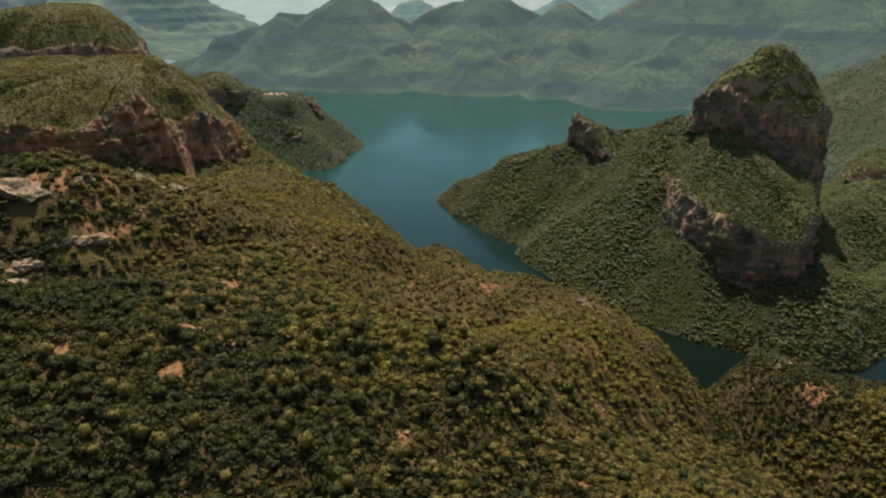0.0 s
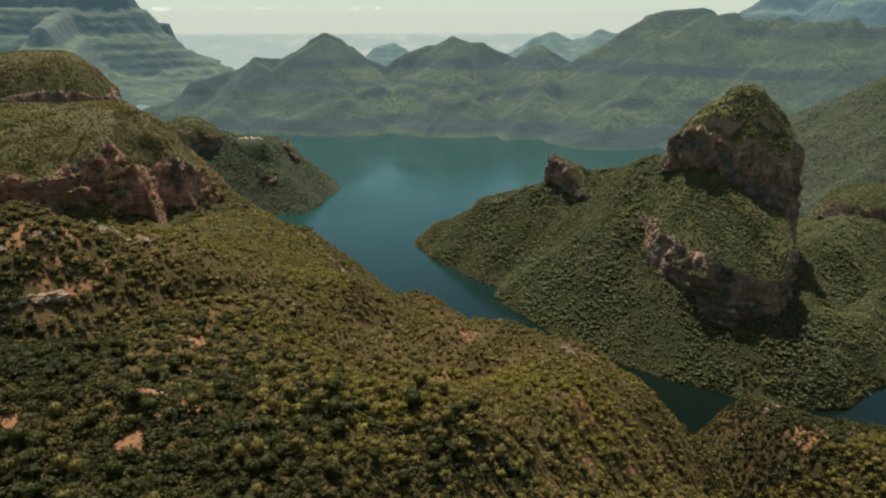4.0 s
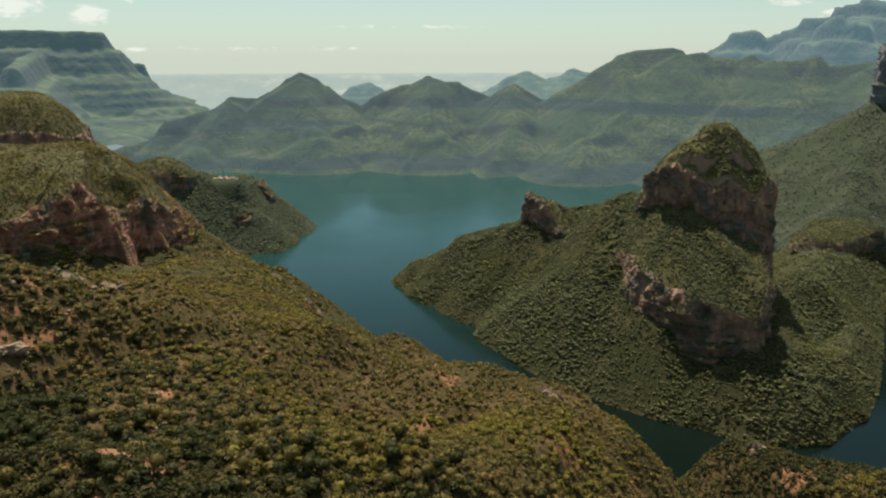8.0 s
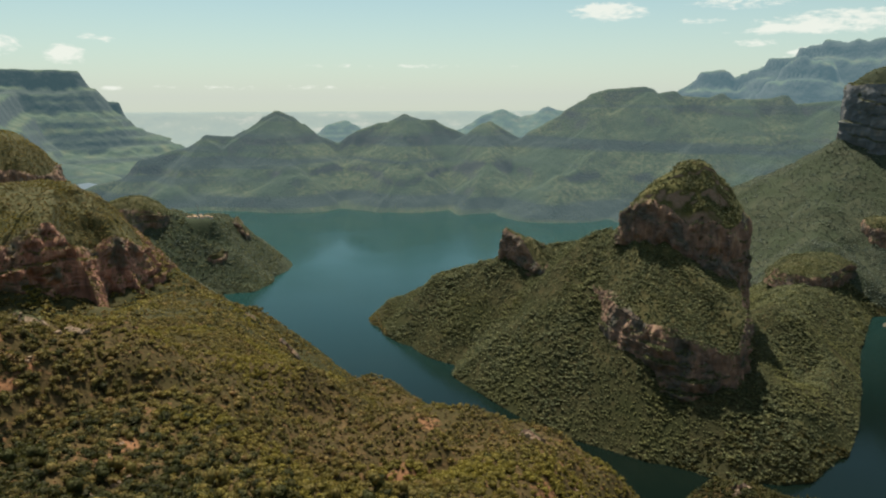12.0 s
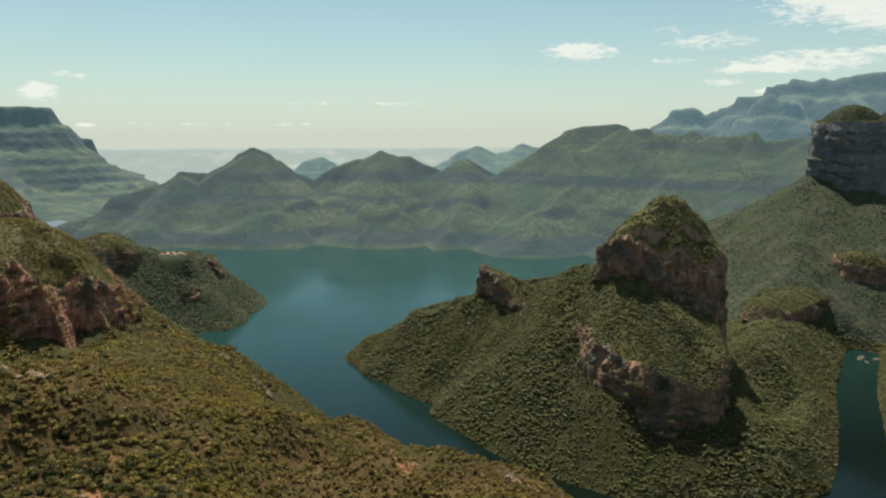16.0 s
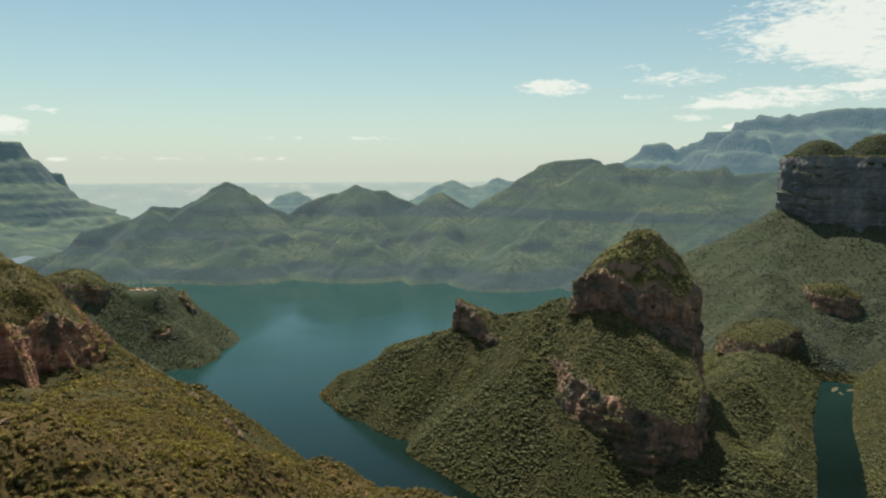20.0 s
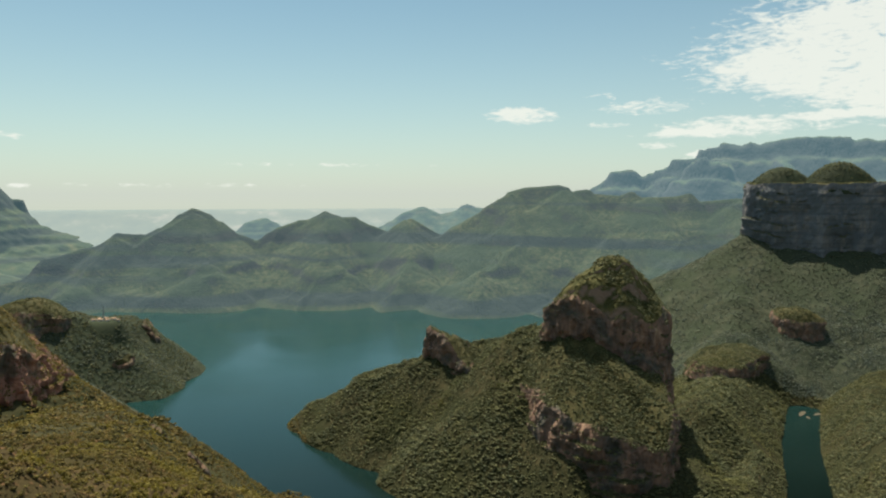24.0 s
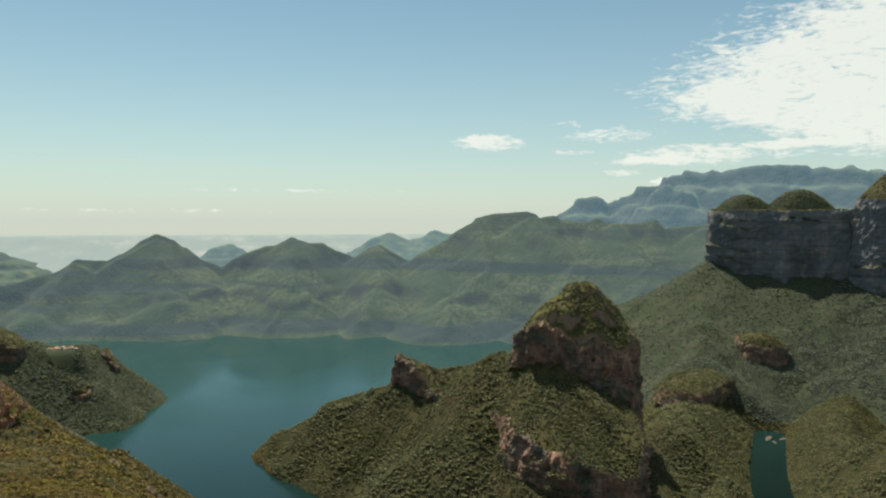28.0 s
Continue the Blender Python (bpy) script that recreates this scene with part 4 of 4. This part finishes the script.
scatter_mesh("knoll_scrub", P[knoll], 1.15 * size[knoll], slope_kinds, M_LEAF_LUSH, rng, "dark green scrub on the knoll above the river")
P = sprinkle(rng, 170000, -760, 1500, 740, 1500, 0.0, 60, 75)
side = P[:, 0] > 0.02 * (1450 - P[:, 1]) - 5 + 0.18 * (1450 - P[:, 1])
close = P[:, 1] < 1010
size = (2.0 + 2.7 * rng.random(len(P)) ** 1.5) * np.clip(1.05 + 0.9 * fbm(P[:, 0], P[:, 1], 45, 3, 15), 0.6, 1.5)
m = side & close & (P[:, 1] + 0.6 * P[:, 0] <= 1950)
scatter_mesh("peninsula_forest", P[m], size[m], mid_kinds, M_LEAF_DARK, rng, "dense green bush on the near side of the peninsula", 0.62)
beyond = P[:, 1] + 0.6 * P[:, 0] > 1950
m = side & beyond
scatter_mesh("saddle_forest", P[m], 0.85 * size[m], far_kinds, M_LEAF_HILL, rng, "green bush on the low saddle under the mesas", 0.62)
m = side & ~close & ~beyond
scatter_mesh("ridge_forest", P[m], size[m], mid_kinds, M_LEAF_DARK, rng, "dense green bush on the ridge behind the butte", 0.62)
side = ~side & (rng.random(len(P)) < 0.6)
scatter_mesh("bank_scrub", P[side], size[side], far_kinds, M_LEAF, rng, "olive scrub on the banks below the cliffs", 0.75)
P = sprinkle(rng, 9000, -660, -240, 1560, 2010, 0.0, 60, 83)
scatter_mesh("spur_scrub", P, 1.8 + 2.4 * rng.random(len(P)) ** 1.4, far_kinds, M_LEAF_DARK, rng, "dense green bush on the wooded spur", 0.7)
P = sprinkle(rng, 46000, -1000, 1900, 1500, 2150, 0.10, 80, 79)
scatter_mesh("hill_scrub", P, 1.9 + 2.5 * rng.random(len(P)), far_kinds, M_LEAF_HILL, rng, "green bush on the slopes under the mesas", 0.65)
X, Y = -1300 + 3300 * rng.random(20000), 2350 + 900 * rng.random(20000)
Z = far_height(X, Y)
m = (Z > 3) & (fbm(X, Y, 120, 4, 87) > -0.12)
scatter_mesh("range_scrub", np.stack([X, Y, Z], 1)[m], 1.2 + 2.2 * rng.random(m.sum()) ** 1.5, far_kinds, M_LEAF_FAR, rng, "scattered bush with a haze glow on the far mountain slopes")

# scrub on caps, rims and ledges of the rock masses, wherever they are not too steep
def grow(grid, density, rng, least=0.38):
    a, b, c, d = grid[:-1, :-1], grid[:-1, 1:], grid[1:, 1:], grid[1:, :-1]
    cross = np.cross(c - a, d - b)
    cross = cross * np.sign(cross[..., 2:] + 1e-9)
    area = np.linalg.norm(cross, axis=-1) + 1e-9
    up = np.abs(cross[..., 2]) / area
    x, y = a[..., 0], a[..., 1]
    want = (0.5 * area * density * np.clip((up - least) / 0.3, 0, 1) * np.clip(1.0 + 1.8 * fbm(x, y, 30, 3, 5), 0.35, 2) * (cross[..., 1] / area < 0.45)).ravel()
    count = np.floor(want + rng.random(len(want))).astype(int)
    pick = np.repeat(np.arange(len(want)), count)
    u, v = rng.random((len(pick), 1)), rng.random((len(pick), 1))
    a, b, c, d = (s.reshape(-1, 3)[pick] for s in (a, b, c, d))
    return (a * (1 - u) + b * u) * (1 - v) + (d * (1 - u) + c * u) * v


for olive, name, leaf, label in ((False, "cliff_scrub", M_LEAF_DARK, "scrub on the crowns and ledges of the cliffs"), (True, "cliff_top_scrub", M_LEAF, "olive scrub and dry bushes on the domed cliff tops")):
    places = []
    for V, W, sprout, kind in CAPS:
        if kind == olive:
            places += [grow(V, sprout / 17, rng, 0.10 if kind or sprout > 2 else 0.36), grow(W, sprout / 11, rng)]
    P = np.concatenate(places)
    scatter_mesh(name, P, (0.82 if olive else 1.0) * (1.3 + 2.3 * rng.random(len(P)) ** 1.3), far_kinds, leaf, rng, label, 0.8)

# ---- single trees on the near slope ----
def tube(bm, points, radii, sides=6):
    rings = []
    for i, p in enumerate(points):
        way = (Vector(points[min(i + 1, len(points) - 1)]) - Vector(points[max(i - 1, 0)])).normalized()
        side = way.orthogonal().normalized()
        other = way.cross(side)
        rings.append([bm.verts.new(Vector(p) + radii[i] * (math.cos(a) * side + math.sin(a) * other)) for a in np.arange(sides) * 2 * math.pi / sides])
    for a, b in zip(rings, rings[1:]):
        for k in range(sides):
            bm.faces.new((a[k], a[(k + 1) % sides], b[(k + 1) % sides], b[k]))
    bm.faces.new(rings[-1])


def trunk_mesh(rng, height, spread):
    bm = bmesh.new()
    lean = rng.normal(size=2) * 0.25
    fork = height * (0.30 + 0.15 * rng.random())
    tube(bm, [(0, 0, -1.2), (0, 0, 0.2), (lean[0] * 0.5, lean[1] * 0.5, fork)], [0.34, 0.26, 0.19])
    for a in rng.random() + np.arange(4) * math.pi / 2:
        r = spread * (0.35 + 0.2 * rng.random())
        mid = (lean[0] * 0.5 + math.cos(a) * r * 0.5, lean[1] * 0.5 + math.sin(a) * r * 0.5, fork + (height - fork) * 0.4)
        tip = (lean[0] + math.cos(a) * r, lean[1] + math.sin(a) * r, fork + (height - fork) * (0.6 + 0.2 * rng.random()))
        tube(bm, [(lean[0] * 0.5, lean[1] * 0.5, fork - 0.2), mid, tip], [0.15, 0.10, 0.04], 5)
    me = bpy.data.meshes.new("trunk")
    bm.to_mesh(me)
    bm.free()
    me.materials.append(M_BARK)
    return me


tree_rng = np.random.default_rng(77)
TREE_LABELS = ["round-crowned olive-green bush tree on the dry slope", "broad dark green tree with a lumpy crown on the slope", "small yellowish-green tree among the scrub",
               "dense green tree with several rounded lobes", "low spreading scrub tree with gaps in its crown", "tall leafy tree standing out of the scrub"]
tree_models = []
for i, label in enumerate(TREE_LABELS):
    high = 5.0 + 0.7 * i % 3 + 1.6 * tree_rng.random()
    wide = 2.9 + 1.3 * tree_rng.random()
    thing = new("tree")
    part("trunk", trunk_mesh(tree_rng, high, wide), thing)
    shape, faces = crown_template(tree_rng, 190, 0.11, 9, 2, -0.35)
    v = shape * (wide, wide, high * 0.70) + (0, 0, high * 0.34)
    part("crown", mesh_from("crown", v, faces, M_LEAF_LUSH if i in (1, 3, 5) else M_LEAF, True), thing)
    tagged(thing, label, "tree", "trees on the near slope")
    tree_models.append(thing)
spots = thin(sprinkle(tree_rng, 2600, -150, 190, 165, 330, 0.3, 38, 71), tree_rng)[:250]
for i, (x, y, z) in enumerate(spots):
    m = Matrix.Translation((x, y, z)) @ Matrix.Rotation(6.283 * tree_rng.random(), 4, "Z") @ Matrix.Diagonal((*[0.75 + 0.5 * tree_rng.random()] * 3, 1))
    if i < len(tree_models):
        tree_models[i].matrix_basis = m
    else:
        copy_thing(tree_models[i % len(tree_models)], Matrix.Translation((x, y, z)) @ Matrix.Rotation(6.283 * tree_rng.random(), 4, "Z"))


# ---- boulders and ledges on the near slope ----
def boulder_mesh(rng, size, rough=0.22, cuts=3):
    bm = bmesh.new()
    bmesh.ops.create_icosphere(bm, subdivisions=cuts, radius=1.0)
    shift = Vector(rng.normal(size=3) * 20)
    planes = [(Vector(rng.normal(size=3)).normalized(), 0.45 + 0.35 * rng.random()) for k in range(13)]
    for v in bm.verts:
        p = v.co.copy()
        for n, d in planes:
            over = p.dot(n) - d
            if over > 0:
                p -= n * over * 0.9
        p *= 1 + rough * noise.noise(v.co * 1.6 + shift) + 0.4 * rough * noise.noise(v.co * 5 + shift)
        v.co = Vector((p.x * size[0], p.y * size[1], p.z * size[2]))
    me = bpy.data.meshes.new("boulder")
    bm.to_mesh(me)
    bm.free()
    me.materials.append(M_BOULDER)
    return me


def land(x, y):
    return float(ground_height(np.array([float(x)]), np.array([float(y)]))[0])


rock_rng = np.random.default_rng(9)
slab = new("boulder", boulder_mesh(rock_rng, (13.5, 8.5, 6.5), 0.34, 4))
slab.matrix_basis = pose(-217, 357, land(-217, 357) + 2.5, 26, 12, 24)
tagged(slab, "big pale cracked sandstone slab jutting from the scrub", "rock")
blocks = [boulder_mesh(rock_rng, (1.0, 0.75, 0.55), 0.30, 3) for i in range(5)]
LEDGES = [((-197, 341), (-176, 363), 18, 3.6, "pale block of a broken sandstone ledge above dark bushes"), ((-215, 316), (-200, 328), 8, 4.2, "grey weathered block of a rock ledge in dry scrub"),
          ((-206, 300), (-192, 308), 6, 3.0, "pale cracked block among dry grass"), ((-176, 430), (-160, 440), 7, 2.4, "pale block on the crest of the near slope"), ((-206, 372), (-190, 392), 6, 1.8, "pale stone beside a foot trail"),
          ((92, 458), (106, 470), 7, 2.6, "reddish block on the edge of the near ridge"), ((256, 484), (272, 494), 7, 2.6, "reddish block on top of the knoll"), ((-112, 300), (-98, 318), 6, 1.4, "small reddish stone on a bare patch")]
for (x0, y0), (x1, y1), number, size, label in LEDGES:
    for k in range(number):
        f = (k + rock_rng.random()) / number
        x, y = x0 + (x1 - x0) * f + rock_rng.normal() * 1.3, y0 + (y1 - y0) * f + rock_rng.normal() * 1.3
        s = size * (0.5 + 0.9 * rock_rng.random())
        ob = new("boulder", blocks[k % 5])
        ob.matrix_basis = Matrix.Translation((x, y, land(x, y) + 0.30 * s)) @ Matrix.Rotation(math.atan2(y1 - y0, x1 - x0) + 0.5 * rock_rng.normal(), 4, "Z") @ Matrix.Rotation(0.35 + 0.2 * rock_rng.normal(), 4, "X") @ Matrix.Diagonal((1.3 * s, s, 1.2 * s, 1))
        tagged(ob, label, "rock", "blocks of the rock ledges")
models = [boulder_mesh(rock_rng, (1.0, 0.7 + 0.3 * rock_rng.random(), 0.6), 0.25, 2) for i in range(6)]
STONES = "pale weathered boulder lying on bare reddish soil"
count = 0
for cx, cy, r in CLEARINGS + [(-190, 345, 14), (-210, 375, 12), (248, 480, 10), (100, 465, 9), (-90, 830, 14)]:
    for k in range(7):
        x, y = cx + r * 0.6 * rock_rng.normal(), cy + r * 0.6 * rock_rng.normal()
        s = 0.5 + 1.3 * rock_rng.random() ** 2
        ob = new("boulder", models[count % 6])
        ob.matrix_basis = Matrix.Translation((x, y, land(x, y) + 0.25 * s)) @ Matrix.Rotation(6.283 * rock_rng.random(), 4, "Z") @ Matrix.Diagonal((s, s, s, 1))
        tagged(ob, STONES, "rock", "boulders on the near slope")
        count += 1
# gravel and small stones on bare ground
X, Y = -260 + 500 * rock_rng.random(60000), 150 + 330 * rock_rng.random(60000)
keep = bare_soil(X, Y) > 0.52 + 0.3 * rock_rng.random(60000)
X, Y = X[keep], Y[keep]
pebble = (ICO * (1, 0.8, 0.55), ICO_FACES)
scree = scatter_mesh("scree", np.stack([X, Y, ground_height(X, Y)], 1), 0.18 + 0.5 * rock_rng.random(len(X)) ** 3, [pebble], M_BOULDER, rock_rng, "loose pale stones on bare soil")
scree["category"] = "stones"


# ---- huts and mast on the wooded spur ----
def box(bm, x0, x1, y0, y1, z0, z1):
    v = [bm.verts.new(p) for p in ((x0, y0, z0), (x1, y0, z0), (x1, y1, z0), (x0, y1, z0), (x0, y0, z1), (x1, y0, z1), (x1, y1, z1), (x0, y1, z1))]
    for f in ((0, 3, 2, 1), (4, 5, 6, 7), (0, 1, 5, 4), (1, 2, 6, 5), (2, 3, 7, 6), (3, 0, 4, 7)):
        bm.faces.new([v[i] for i in f])


def finish(name, bm, mat):
    me = bpy.data.meshes.new(name)
    bm.to_mesh(me)
    bm.free()
    me.materials.append(mat)
    return me


M_DARK = material("dark_opening", [(0.3, (0.02, 0.02, 0.02)), (0.7, (0.04, 0.04, 0.04))], 1.0, 2, 0.6)


def hut(length, width):
    thing = new("hut")
    bm = bmesh.new()
    box(bm, -length / 2, length / 2, -width / 2, width / 2, -1.5, 2.8)
    part("wall", finish("wall", bm, M_WHITE), thing)
    bm = bmesh.new()
    a = [bm.verts.new((x, y, z)) for x in (-length / 2 - 0.5, length / 2 + 0.5) for y, z in ((-width / 2 - 0.5, 2.6), (0, 4.6), (width / 2 + 0.5, 2.6), (width / 2 + 0.5, 2.81), (0, 4.85), (-width / 2 - 0.5, 2.81))]
    for k in range(6):
        bm.faces.new((a[k], a[(k + 1) % 6], a[6 + (k + 1) % 6], a[6 + k]))
    bm.faces.new(a[:6][::-1]), bm.faces.new(a[6:])
    part("roof", finish("roof", bm, M_ROOF), thing)
    bm = bmesh.new()
    box(bm, -0.5, 0.5, -width / 2 - 0.04, -width / 2 + 0.05, 0, 2.1)
    part("door", finish("door", bm, M_DARK), thing)
    for x in (-length * 0.3, length * 0.3):
        bm = bmesh.new()
        box(bm, x - 0.7, x + 0.7, -width / 2 - 0.04, -width / 2 + 0.05, 1.0, 2.0)
        part("window", finish("window", bm, M_DARK), thing)
    return tagged(thing, "small white hut with a pitched roof on the spur", "building", "huts on the spur")


huts = [(-438, 1787, 9, 5, 10), (-424, 1790, 12, 6, -15), (-408, 1786, 8, 5, 30), (-398, 1797, 10, 5, 0), (-430, 1801, 7, 5, 50), (-414, 1803, 9, 6, -35), (-388, 1793, 6, 4, 20)]
for x, y, length, width, turn in huts:
    hut(length, width).matrix_basis = pose(x, y, land(x, y) + 0.6, 0, 0, turn)
mast = new("radio_mast")
for dx, dy in ((-1.2, -0.7), (1.2, -0.7), (0, 1.4)):
    bm = bmesh.new()
    tube(bm, [(dx, dy, -2), (dx * 0.3, dy * 0.3, 30)], [0.5, 0.3], 5)
    part("leg", finish("leg", bm, M_STEEL), mast)
for z in range(3, 30, 4):
    k = 1 - 0.7 * z / 30
    bm = bmesh.new()
    ring = [(-1.2 * k, -0.7 * k, z), (1.2 * k, -0.7 * k, z), (0, 1.4 * k, z)]
    for p, q in zip(ring, ring[1:] + ring[:1]):
        tube(bm, [p, q], [0.18, 0.18], 4)
    part("brace", finish("brace", bm, M_STEEL), mast)
mast.location = (-419, 1797, land(-419, 1797))
tagged(mast, "slim grey lattice mast beside white huts", "mast")

# ---- sand bars at the head of the river arm ----
M_SAND = material("wet_sand", [(0.3, (0.05, 0.045, 0.028)), (0.7, (0.11, 0.09, 0.055))], 0.2, 6, 0.8)
for x, y, rx, ry, turn, seed in ((985, 1278, 22, 6, 0.7, 1), (1012, 1268, 14, 5, 0.3, 2), (978, 1252, 9, 4, 1.2, 3)):
    bm = bmesh.new()
    outer = [(x + p, y + q) for p, q, *_ in [(px - x, py - y) for px, py, *_ in closed_curve(oval(x, y, rx, ry, turn, 0, 0, 0.2, 9, seed), 2.0)]]
    base = [bm.verts.new((p - x, q - y, -1.0)) for p, q in outer]
    rim = [bm.verts.new(((p - x) * 0.8, (q - y) * 0.8, 0.35)) for p, q in outer]
    for k in range(len(base)):
        j = (k + 1) % len(base)
        bm.faces.new((base[k], base[j], rim[j], rim[k]))
    bm.faces.new(rim)
    bar = new("sand_bar", finish("sand_bar", bm, M_SAND))
    bar.location = (x, y, 0)
    tagged(bar, "low sand bar in shallow river water", "sandbank", "sand bars in the river arm")
